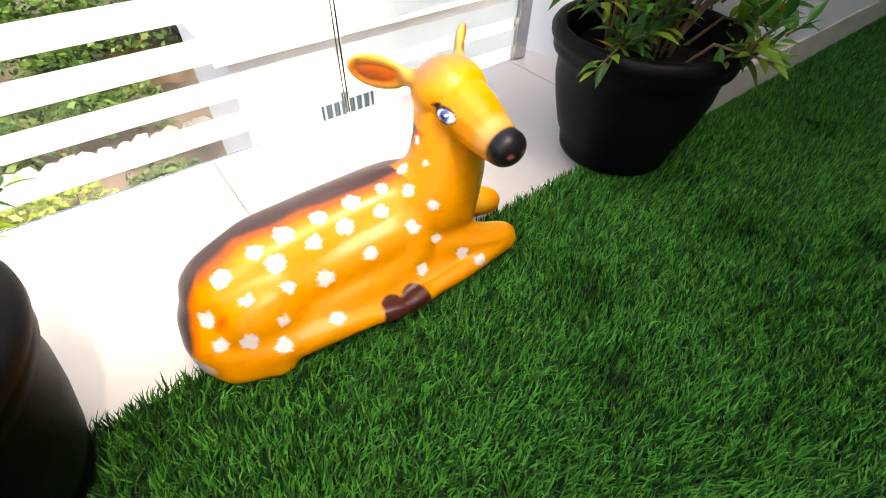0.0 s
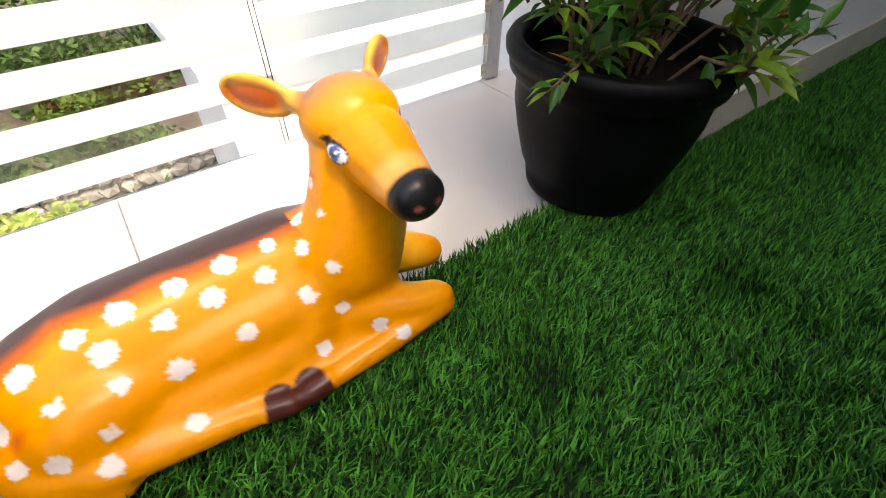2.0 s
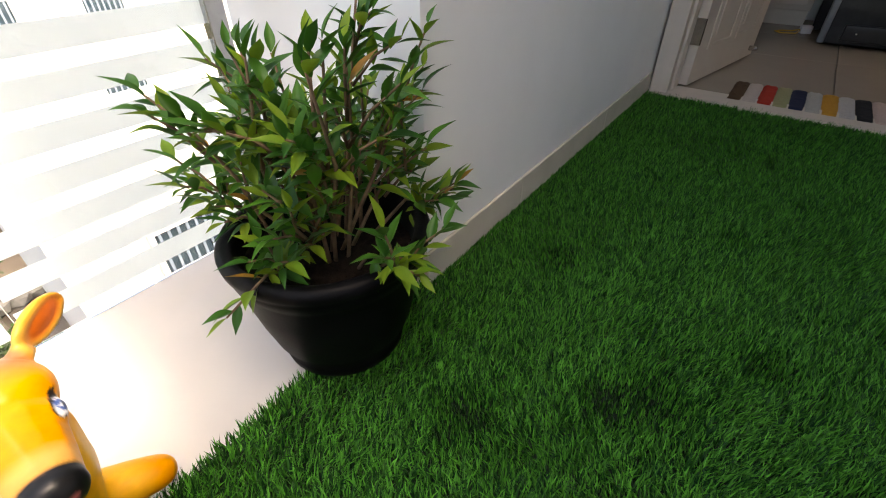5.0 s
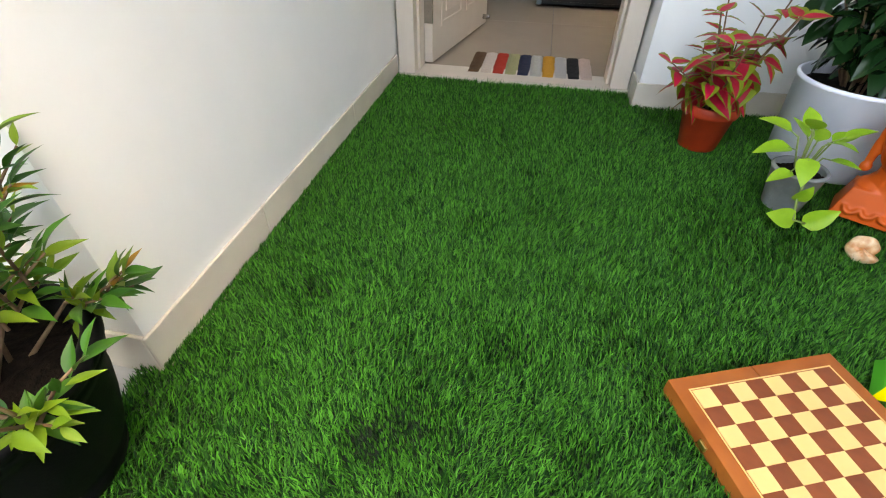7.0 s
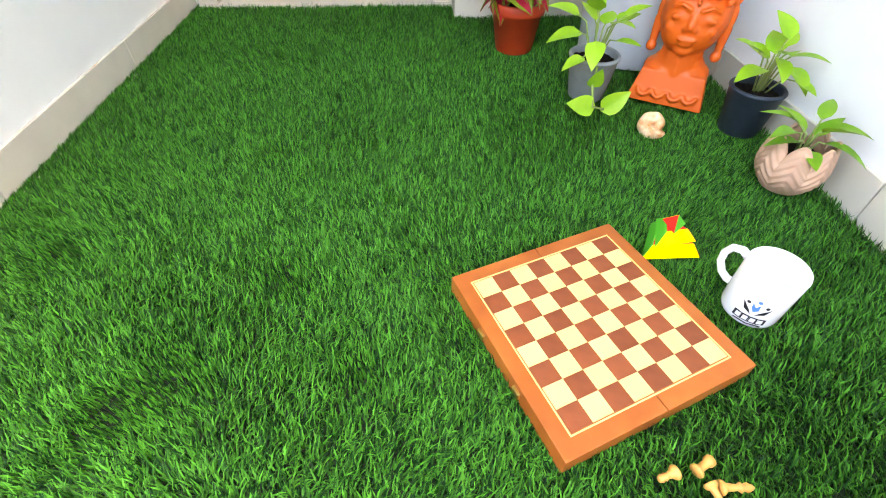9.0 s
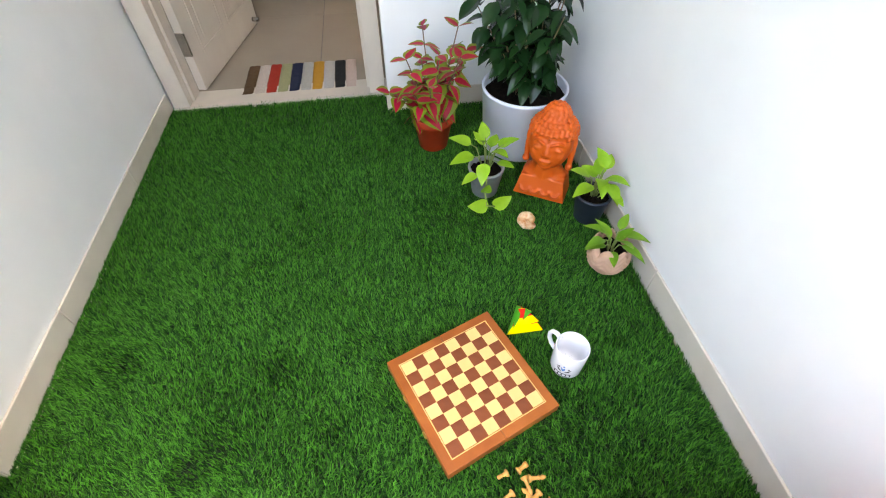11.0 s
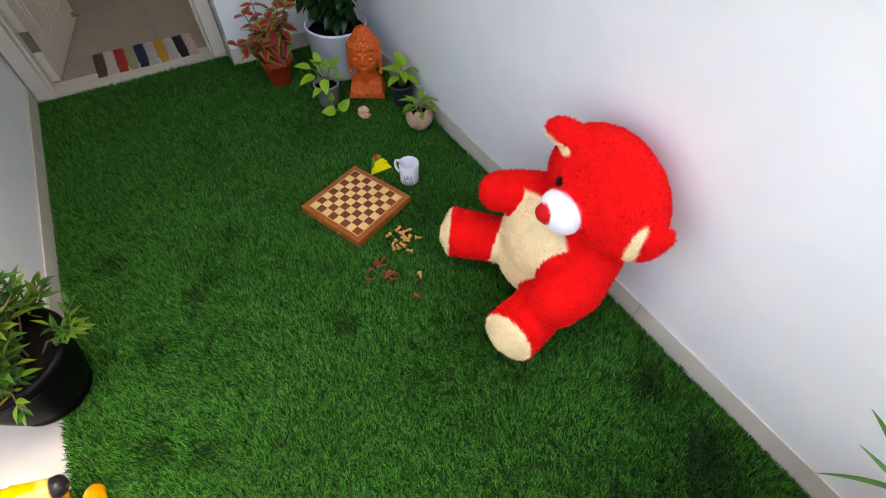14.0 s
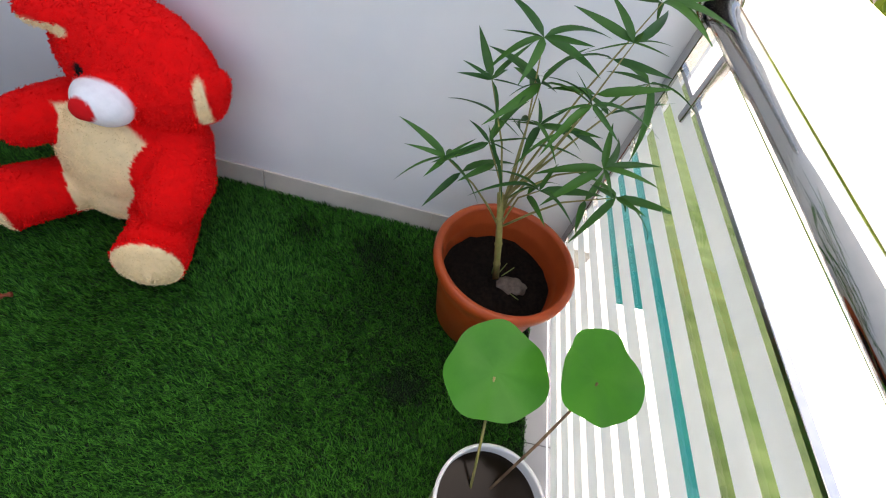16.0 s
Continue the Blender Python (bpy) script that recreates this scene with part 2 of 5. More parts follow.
setting("ceiling_room", box(RX0, RX1, Y_DOOR + 0.1, RY1, Z_C + 0.001, Z_C + 0.15), CEIL, "white room ceiling")

# skirting tiles with thin joints
SK = 0.08


def skirting(name, runs, label):
    root = thing(name, label=label, category="skirting", kind="structure")
    for x0, x1, y0, y1 in runs:
        part("tile", box(x0, x1, y0, y1, Z_F + 0.001, SK, 0.0015, 1), SKIRT, root, smooth=False)
    return root


skirting("baseboard_left", [(-0.0075, 0, 0.0, 0.391), (-0.0075, 0, 0.394, 0.99), (-0.0075, 0, 0.993, 1.519), (-0.309, -0.008, 0.0, 0.0075)], "beige skirting tiles at the foot of the wall")
skirting("baseboard_right", [(X_R, X_R + 0.0075, y, y + 0.597) for y in (-2.115, -1.518, -0.918, -0.318, 0.282)] + [(X_R, X_R + 0.0075, 0.882, 1.390)],
         "beige skirting tiles along the long wall")
skirting("baseboard_pier", [(0.944, X_R - 0.001, 1.391, 1.3985), (0.944, 0.9515, 1.3990, 1.519)], "beige skirting tiles round the pier")

# turf backing
back = setting("turf_mat", box(X_T + 0.004, X_R - 0.002, -1.912, Y_DOOR - 0.006, Z_F + 0.001, -0.014), BACKING, "dark green backing of the artificial turf")


# ---- floor tiles: pale vitrified squares with open joints ----
def tiles(root, xs, ys, z0, z1, material):
    cache = {}
    for x0, x1 in zip(xs, xs[1:]):
        for y0, y1 in zip(ys, ys[1:]):
            key = (round(x1 - x0, 3), round(y1 - y0, 3))
            if key not in cache:
                bm = box(0.0015, key[0] - 0.0015, 0.0015, key[1] - 0.0015, z0, z1, 0.001, 1)
                me = bpy.data.meshes.new("tile")
                bm.to_mesh(me)
                bm.free()
                me.materials.append(material)
                cache[key] = me
            ob = new("tile", cache[key])
            ob.parent = root
            ob.location = (x0, y0, 0)


balcony_floor = thing("floor_balcony", label="pale glossy vitrified floor tiles with dark joints", category="floor", kind="structure")
tiles(balcony_floor, [-0.513, 0.185, 0.985, X_R + 0.006], [-2.015, -1.65, -0.85, -0.05, 0.75, 1.55, 1.66], Z_F - 0.0035, Z_F, TILE)
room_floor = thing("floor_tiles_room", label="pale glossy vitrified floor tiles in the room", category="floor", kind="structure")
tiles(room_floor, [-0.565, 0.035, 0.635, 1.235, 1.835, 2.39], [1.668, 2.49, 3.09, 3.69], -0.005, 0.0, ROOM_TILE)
setting("door_sill", box(0.0, 0.944, Y_DOOR - 0.004, 1.666, Z_F, 0.003, 0.002), FRAME_W, "beige stone threshold of the doorway")

# ---- railings: striped frosted film on clear glass, steel tube on top ----
STRIPE0, STRIPE_P, CLEAR = 0.001, 0.0717, 0.028


def railing(name, length, label, panel_gaps, rail_top):
    """A run along its own x axis from 0 to length; z is measured from the floor."""
    root = thing(name, label=label, category="railing", kind="structure")
    cuts = [0.0] + panel_gaps + [length]
    for a, b in zip(cuts, cuts[1:]):
        pane = part("glass_pane", box(a + 0.004, b - 0.004, -0.005, 0.005, -0.020, rail_top - 0.135, 0.001, 1), GLASS, root, smooth=False)
        pane.visible_shadow = False
        k = 0
        while STRIPE0 + STRIPE_P * k + CLEAR / 2 + 0.045 < rail_top - 0.135:
            z = STRIPE0 + STRIPE_P * k + CLEAR / 2
            part("film_stripe", box(a + 0.010, b - 0.010, 0.0055, 0.0062, z, z + STRIPE_P - CLEAR), FROST, pane, smooth=False)
            k += 1
    part("top_rail", tube([(0, 0, rail_top), (length / 2, 0, rail_top), (length, 0, rail_top)], 0.030, 24), CHROME, root)
    part("edge_trim", box(0, length, -0.008, 0.008, rail_top - 0.134, rail_top - 0.125, 0.001, 1), STEEL, root, smooth=False)
    for x in [0.02, length - 0.02]:
        part("channel", box(x - 0.02, x + 0.02, -0.014, 0.014, Z_F + 0.002, rail_top - 0.03, 0.002, 1), STEEL, root, smooth=False)
    for x in [0.17, length - 0.17]:
        part("bracket", box(x - 0.012, x + 0.012, -0.012, 0.012, rail_top - 0.175, rail_top - 0.028, 0.004), STEEL, root)
    return root


rail_side = railing("railing_side", 1.965, "glass railing with frosted stripes and a steel handrail along the open side", [0.64, 1.42], 0.922)
rail_side.matrix_basis = pose(X_RAIL, Y_RAIL + 0.02, 0, 0, 0, 90)
rail_end = railing("railing_end", 2.12, "glass railing with frosted stripes and a steel handrail across the end", [0.9], 0.922)
rail_end.matrix_basis = pose(X_RAIL + 0.03, Y_RAIL, 0, 0, 0, 0)
flange = part("wall_flange", lathe([(0, 0.0), (0.045, 0.0), (0.047, 0.006), (0.040, 0.011), (0.032, 0.013), (0.031, 0.002), (0, 0.002)], 32), CHROME, rail_end)
flange.matrix_basis = pose(2.124, 0, 0.922, 0, -90, 0)

# ---- doorway: frame, panelled leaf standing open into the room ----
frame_ob = thing("door_frame", label="beige painted wooden door frame", category="door frame", kind="structure")
part("jamb", boxes([(0.002, 0.072, Y_DOOR + 0.004, 1.664, 0.004, 2.06), (0.072, 0.084, Y_DOOR + 0.055, 1.664, 0.004, 2.05)], 0.003), FRAME_W, frame_ob, smooth=False)
part("jamb", boxes([(0.872, 0.942, Y_DOOR + 0.004, 1.664, 0.004, 2.06), (0.860, 0.872, Y_DOOR + 0.055, 1.664, 0.004, 2.05)], 0.003), FRAME_W, frame_ob, smooth=False)
part("lintel", box(0.072, 0.872, Y_DOOR + 0.004, 1.664, 1.99, 2.059, 0.003), FRAME_W, frame_ob, smooth=False)


def door_leaf():
    root = thing("door_leaf", (0.082, 1.668, 0), 79, "beige panelled wooden door standing open", "door")
    w, t = 0.76, 0.038
    part("slab", box(0, w, -t, 0, 0.010, 1.985, 0.002, 1), DOOR_W, root, smooth=False)
    for x0, x1 in ((0.10, 0.355), (0.415, 0.665)):
        for z0, z1 in ((0.14, 0.78), (0.95, 1.82)):
            for y, s in ((-t, -1), (0, 1)):
                bm = boxes([(x0, x1, y - 0.004, y + 0.004, z0, z0 + 0.018), (x0, x1, y - 0.004, y + 0.004, z1 - 0.018, z1),
                            (x0, x0 + 0.018, y - 0.0038, y + 0.0038, z0, z1), (x1 - 0.018, x1, y - 0.0038, y + 0.0038, z0, z1)], 0.0015)
                part("moulding", bm, DOOR_W, root, smooth=False)
            part("raised_panel", box(x0 + 0.05, x1 - 0.05, -t - 0.004, 0.004, z0 + 0.05, z1 - 0.05, 0.004), DOOR_W, root, smooth=False)
    part("door_stop", lathe([(0, 0), (0.012, 0), (0.012, 0.03), (0.009, 0.036), (0, 0.036)], 16), STEEL, root).matrix_basis = pose(0.70, -t, 0.05, 90, 0, 0)
    part("door_handle", tube([(0.70, -t, 1.0), (0.70, -t - 0.05, 1.0), (0.60, -t - 0.055, 1.0)], 0.009, 10), STEEL, root)
    for z in (0.22, 1.0, 1.78):
        part("hinge", box(-0.006, 0.004, -t - 0.003, 0.004, z - 0.05, z + 0.05, 0.001, 1), STEEL, root, smooth=False)


door_leaf()

# ---- turf: many short bent blades, denser than one could count ----
DENTS = [(0.482, 0.549, 0.050), (0.585, 0.168, 0.060), (0.452, -0.005, 0.075), (0.712, -0.016, 0.045), (0.255, 0.745, 0.040), (0.181, 0.245, 0.045),
         (0.221, -0.207, 0.060), (0.786, -0.435, 0.045), (0.173, -0.518, 0.050), (0.290, -0.600, 0.040), (0.384, -0.060, 0.045), (1.505, -1.108, 0.055),
         (1.491, -1.352, 0.060), (1.051, -1.550, 0.060), (0.600, 0.800, 0.040)]


def turf(n):
    rng = np.random.default_rng(4)
    wide, deep = X_R - 0.004 - X_T, Y_DOOR - 0.004 + 1.915
    step = math.sqrt(wide * deep / n)
    gx, gy = np.meshgrid(np.arange(X_T, X_R - 0.004, step), np.arange(-1.915, Y_DOOR - 0.004, step), indexing="ij")
    x = np.clip(gx.ravel() + rng.uniform(-0.6, 1.6, gx.size) * step, X_T, X_R - 0.004)
    y = np.clip(gy.ravel() + rng.uniform(-0.6, 1.6, gx.size) * step, -1.915, Y_DOOR - 0.004)
    # neighbouring blades lie alike, patch by patch
    cell = (np.floor((x + 2) / 0.018) * 7919 + np.floor((y + 3) / 0.018) * 104729).astype(np.int64) % 20011
    own_head, own_lean, own_size = rng.normal(0, 0.42, 20011)[cell], rng.normal(0, 0.14, 20011)[cell], rng.uniform(0.86, 1.12, 20011)[cell]
    keep = ~((x > 0.941) & (y > 1.388))
    x, y, own_head, own_lean, own_size = x[keep], y[keep], own_head[keep], own_lean[keep], own_size[keep]
    n = len(x)
    length = rng.uniform(0.018, 0.028, n) * own_size
    width = rng.uniform(0.0008, 0.0016, n)
    broad = np.sin(x * 7.0 + 1.3 * np.sin(y * 5.0)) * 0.35 + np.sin(y * 9.0 - 2.1 * np.sin(x * 4.0)) * 0.3
    head = np.radians(95) + broad * 1.6 + own_head + rng.normal(0, 0.75, n)
    lean = np.clip(rng.normal(0.66, 0.30, n) + own_lean, 0.05, 1.35)
    for cx, cy, r in DENTS:
        d = np.hypot(x - cx, y - cy)
        f = np.exp(-(d / r) ** 2)
        lean = lean * (1 - 0.80 * f)
        head = head + f * 1.2
        length = length * (1 - 0.32 * f)
    edge = x < X_T + 0.03
    lean[edge] *= 0.75
    head[edge] = rng.uniform(1.2, 3.6, edge.sum())
    dx, dy = np.cos(head), np.sin(head)
    px, py = -dy, dx
    z0 = np.full(n, -0.0145)
    l1, l2 = length * 0.5, length * 0.5
    a1, a2 = lean * 0.65, np.minimum(lean * 1.35, 1.5)
    mx, my, mz = x + dx * np.sin(a1) * l1, y + dy * np.sin(a1) * l1, z0 + np.cos(a1) * l1
    tx, ty, tz = mx + dx * np.sin(a2) * l2, my + dy * np.sin(a2) * l2, mz + np.cos(a2) * l2
    lim = X_R - 0.001
    mx, tx = np.minimum(mx, lim), np.minimum(tx, lim)
    left = y > 0.0
    mx[left], tx[left] = np.maximum(mx[left], 0.001), np.maximum(tx[left], 0.001)
    co = np.empty((n, 5, 3), np.float32)
    co[:, 0] = np.stack([x - px * width, y - py * width, z0], 1)
    co[:, 1] = np.stack([x + px * width, y + py * width, z0], 1)
    co[:, 2] = np.stack([mx + px * width * 0.85, my + py * width * 0.85, mz], 1)
    co[:, 3] = np.stack([mx - px * width * 0.85, my - py * width * 0.85, mz], 1)
    co[:, 4] = np.stack([tx, ty, tz], 1)
    base = (np.arange(n) * 5)[:, None]
    loops = np.concatenate([base + [0, 1, 2, 3], base + [3, 2, 4]], 1).astype(np.int32).ravel()
    starts = np.stack([np.arange(n) * 7, np.arange(n) * 7 + 4], 1).astype(np.int32).ravel()
    me = bpy.data.meshes.new("turf")
    me.vertices.add(n * 5)
    me.vertices.foreach_set("co", co.ravel())
    me.loops.add(len(loops))
    me.loops.foreach_set("vertex_index", loops)
    me.polygons.add(len(starts))
    me.polygons.foreach_set("loop_start", starts)
    me.update(calc_edges=True)
    me.validate()
    return tagged(part("artificial_turf", me, TURF, smooth=False), "dense green artificial grass carpet on the balcony floor", "artificial grass", kind="stuff")


turf(450000)


# ---- outside: garden below, neighbour's white houses ----
GROUND = surf("garden_soil", (0.055, 0.042, 0.03), (0.13, 0.10, 0.075), 3, 0.95, 0.8, 30, stain=0.35)
STONE = surf("rubble_stone", (0.16, 0.15, 0.13), (0.34, 0.32, 0.29), 12, 0.9, 0.8, 40, obrand=0.5)
HEDGE = surf("garden_leaf", (0.018, 0.05, 0.010), (0.085, 0.16, 0.025), 8, 0.55, island=True, trans=0.3)
HEDGE_Y = surf("lime_leaf", (0.16, 0.26, 0.03), (0.34, 0.40, 0.06), 8, 0.55, island=True, trans=0.3)
OUTWALL = surf("white_render", (0.80, 0.79, 0.77), (0.74, 0.73, 0.71), 2, 0.8, 0.2, 30, stain=0.08)
WINDOW = surf("dark_window_glass", (0.03, 0.05, 0.07), (0.05, 0.08, 0.10), 3, 0.08)
GRILL = surf("window_grille", (0.30, 0.36, 0.44), (0.26, 0.32, 0.4), 20, 0.5)
TEAL = surf("teal_paint", (0.003, 0.060, 0.064), (0.005, 0.074, 0.078), 4, 0.8, 0.1, 40, stain=0.1, spec=0.04)
BLUE = surf("blue_plastic", (0.01, 0.06, 0.55), (0.01, 0.08, 0.62), 8, 0.4)
Z_G = -3.4


def ground_sheet():
    bm = bmesh.new()
    xs = [-400, -120, -50] + [-24 + 0.8 * k for k in range(51)] + [60, 160, 400]
    rows = []
    for x in xs:
        rows.append([bm.verts.new((x, y, Z_G + (0.35 * noise.noise(Vector((x * 0.3, y * 0.3, 0))) if abs(x) < 30 and abs(y) < 30 else 0))) for y in xs])
    for a, b in zip(rows, rows[1:]):
        for k in range(len(xs) - 1):
            bm.faces.new((a[k], b[k], b[k + 1], a[k + 1]))
    bmesh.ops.recalc_face_normals(bm, faces=bm.faces[:])
    ob = setting("ground", bm, GROUND, "bare brown garden soil below the balcony", smooth=True)
    return ob


ground_sheet()


def leaf_cloud(name, centre, radii, count, size, material, seed, label, category="shrub", flat=0.6, trunk=0.0):
    """A bush of many small leaf blades in uneven clumps, with gaps; a trunk where it is a tree."""
    rng = np.random.default_rng(seed)
    root = thing(name, (centre[0], centre[1], Z_G - 0.1), 0, label, category)
    top = centre[2] - (Z_G - 0.1)
    clumps = rng.normal(0, 1, (max(6, count // 90), 3))
    clumps /= np.linalg.norm(clumps, axis=1)[:, None]
    clumps *= rng.uniform(0.35, 1.0, (len(clumps), 1))
    which = rng.integers(0, len(clumps), count)
    p = (clumps[which] + rng.normal(0, 0.20, (count, 3))) * np.array(radii) + [0, 0, top]
    d = rng.normal(0, 1, (count, 3)) * [1, 1, flat]
    d /= np.linalg.norm(d, axis=1)[:, None]
    s = np.cross(d, rng.normal(0, 1, (count, 3)))
    s /= np.linalg.norm(s, axis=1)[:, None]
    ln = rng.uniform(0.6, 1.3, (count, 1)) * size
    co = np.stack([p, p + d * ln * 0.5 + s * ln * 0.26, p + d * ln, p + d * ln * 0.5 - s * ln * 0.26], 1).astype(np.float32)
    me = bpy.data.meshes.new("crown")
    me.from_pydata(co.reshape(-1, 3).tolist(), [], (np.arange(count * 4).reshape(-1, 4)).tolist())
    part("crown", me, material, root, smooth=False)
    bm = bmesh.new()
    for k in range(5):
        a = clumps[k % len(clumps)]
        tube([(0, 0, 0), (a[0] * radii[0] * 0.2, a[1] * radii[1] * 0.2, top * 0.5), (a[0] * radii[0] * 0.7, a[1] * radii[1] * 0.7, top + a[2] * radii[2] * 0.6)],
             [0.05 + trunk, 0.03 + trunk * 0.6, 0.01], 6, bm)
    part("trunk", bm, BARK, root)
    return root


_r = random.Random(11)
for k, (x, y, z, rx, rz, mat_) in enumerate([
        (-6.2, -3.6, -2.9, 0.9, 0.6, HEDGE), (-8.4, -4.2, -2.3, 1.2, 1.0, HEDGE), (-9.0, -1.6, -2.6, 1.0, 0.8, HEDGE),
        (-5.6, -1.9, -3.1, 0.45, 0.3, HEDGE_Y), (-6.9, -2.6, -3.1, 0.5, 0.3, HEDGE), (-10.5, -6.0, -1.2, 1.8, 1.8, HEDGE),
        (-12.0, -2.5, -1.6, 1.8, 1.6, HEDGE), (-11.0, 0.8, -2.2, 1.2, 1.0, HEDGE), (-14.5, -5.0, -0.3, 2.4, 2.4, HEDGE),
        (-4.6, -2.6, -3.2, 0.35, 0.25, HEDGE_Y), (-4.9, -4.4, -2.9, 0.7, 0.5, HEDGE), (-7.6, -0.9, -3.0, 0.6, 0.4, HEDGE), (-7.2, -1.9, -2.9, 0.7, 0.5, HEDGE), (-8.0, -3.0, -2.7, 0.8, 0.7, HEDGE),
        (-5.4, -0.9, -3.2, 0.4, 0.25, HEDGE), (-6.0, -2.7, -3.1, 0.5, 0.3, HEDGE_Y), (-9.6, -0.3, -2.2, 1.2, 1.1, HEDGE)]):
    leaf_cloud("garden_bush", (x, y, z), (rx, rx, rz), 900 if rx < 0.8 else 1900, 0.09 + 0.05 * rx, mat_, 30 + k,
               "lime green low bush in the garden soil" if mat_ is HEDGE_Y else "dense green garden bush below the balcony")
for k, (x, y, z, r) in enumerate([(7.4, -7.8, -0.5, 1.9), (9.8, -9.4, 0.0, 2.2), (4.5, -9.5, -0.2, 2.0), (-17, 4.0, 1.0, 2.6), (-16, -9.0, 1.2, 2.6)]):
    leaf_cloud("tree", (x, y, z), (r, r, r * 0.8), 3200, 0.24, HEDGE_Y if k < 2 else HEDGE, 60 + k, "sunlit green garden tree with gaps in its crown", "tree", trunk=0.12)


def rubble_wall():
    root = thing("garden_wall", (0, 0, 0), 0, "low grey rubble stone wall in the garden", "garden wall", kind="structure")
    meshes = []
    for s in range(4):
        bm = bmesh.new()
        bmesh.ops.create_icosphere(bm, subdivisions=1, radius=0.14)
        for v in bm.verts:
            v.co *= 1 + 0.35 * noise.noise(v.co * 9 + Vector((s * 7, 0, 0)))
            v.co.z *= 0.8
        me = bpy.data.meshes.new("stone")
        bm.to_mesh(me)
        bm.free()
        me.materials.append(STONE)
        meshes.append(me)
    for k in range(34):
        for row in range(2):
            ob = new("stone", meshes[_r.randrange(4)])
            ob.parent = root
            ob.matrix_basis = pose(-6.5 + _r.uniform(-0.05, 0.05), -5.6 + 0.22 * k + _r.uniform(-0.03, 0.03), Z_G + 0.06 + 0.2 * row, 0, 0, _r.uniform(0, 360))


rubble_wall()
bucket = thing("bucket", (-7.78, -2.73, Z_G + 0.2), 0, "bright blue plastic bucket lying in the garden", "bucket")
part("body", lathe([(0, 0), (0.13, 0), (0.17, 0.32), (0.18, 0.33), (0.165, 0.33), (0.125, 0.015), (0, 0.015)], 24), BLUE, bucket)
part("handle", tube([(0.18, 0, 0.31), (0.12, 0.06, 0.42), (0, 0.08, 0.46), (-0.12, 0.06, 0.42), (-0.18, 0, 0.31)], 0.006, 8), STEEL, bucket)


def house(name, x0, x1, y0, y1, z0, z1, faces, label):
    """A white rendered block with parapet, slabs and windows set into its faces."""
    root = thing(name, (0, 0, 0), 0, label, "house")
    part("wall", box(x0, x1, y0, y1, z0, z1), OUTWALL, root, smooth=False)
    part("roof", box(x0 - 0.12, x1 + 0.12, y0 - 0.12, y1 + 0.12, z1 + 0.001, z1 + 0.16, 0.01, 1), OUTWALL, root, smooth=False)
    for side, a0, a1, b0, b1 in faces:
        if side == "x":
            w = part("window", box(x1 + 0.002, x1 + 0.03, a0, a1, b0, b1), WINDOW, root, smooth=False)
            part("frame", boxes([(x1 + 0.0, x1 + 0.05, a0 - 0.05, a0, b0 - 0.05, b1 + 0.05), (x1 + 0.0, x1 + 0.05, a1, a1 + 0.05, b0 - 0.05, b1 + 0.05),
                                 (x1 + 0.0, x1 + 0.05, a0, a1, b1, b1 + 0.05), (x1 + 0.0, x1 + 0.10, a0 - 0.08, a1 + 0.08, b0 - 0.09, b0 - 0.051)]), OUTWALL, w, smooth=False)
            n = 7
            part("grille", boxes([(x1 + 0.035, x1 + 0.045, a0 + (a1 - a0) * (k + 0.35) / n, a0 + (a1 - a0) * (k + 0.65) / n, b0, b1) for k in range(n)]), GRILL, w, smooth=False)
        else:
            w = part("window", box(a0, a1, y0 - 0.03, y0 - 0.002, b0, b1), TEAL if side == "t" else WINDOW, root, smooth=False)
            part("frame", boxes([(a0 - 0.05, a0, y0 - 0.05, y0, b0 - 0.05, b1 + 0.05), (a1, a1 + 0.05, y0 - 0.05, y0, b0 - 0.05, b1 + 0.05)]), OUTWALL, w, smooth=False)
    return root


house("house_neighbour", -13.5, -9.2, 0.9, 9.0, Z_G - 0.3, 3.6, [("x", 1.15, 1.75, -0.75, 0.15), ("x", 2.7, 3.3, -0.75, 0.15), ("x", 1.2, 1.9, 1.4, 2.4), ("x", 2.5, 3.2, -2.6, -1.6)],
      "white rendered house with grilled windows")
house("outbuilding", -5.4, -3.65, -0.12, 5.0, Z_G - 0.3, -1.15, [("x", 0.6, 1.2, -2.6, -1.7)], "low white flat-roofed outbuilding")

# roofs and ledges below the end railing
SHEET = surf("green_sheet", (0.045, 0.075, 0.025), (0.09, 0.125, 0.05), 4, 0.8, 0.2, 20, stain=0.25, spec=0.04)
PINKISH = surf("weathered_render", (0.72, 0.62, 0.55), (0.80, 0.76, 0.72), 5, 0.85, 0.3, 30, stain=0.2)
ledge = thing("sunshade_ledge", (0, 0, 0), 0, "white concrete sunshade ledge below the railing", "ledge", kind="structure")
part("slab", boxes([(-2.5, 2.275, -3.055, -2.06, -1.12, -1.0), (2.276, 6.0, -2.81, -2.06, -1.12, -1.0)]), OUTWALL, ledge, smooth=False)
part("pier", box(-2.4, 5.9, -2.38, -2.07, Z_G - 0.3, -1.121), OUTWALL, ledge, smooth=False)
strip = thing("teal_roof", (0, 0, 0), 0, "teal painted roof strip below the railing", "roof", kind="structure")
part("sheet", boxes([(-2.5, 2.275, -3.247, -3.06, -1.10, -1.01), (2.276, 6.0, -3.247, -2.815, -1.10, -1.01)]), TEAL, strip, smooth=False)
part("fascia", box(-2.5, 6.0, -3.262, -3.248, -1.35, -1.0), PINKISH, strip, smooth=False)
awning = thing("roof_sheet", (0, 0, 0), 0, "weathered green corrugated roof sheet", "roof", kind="structure")
bm = bmesh.new()
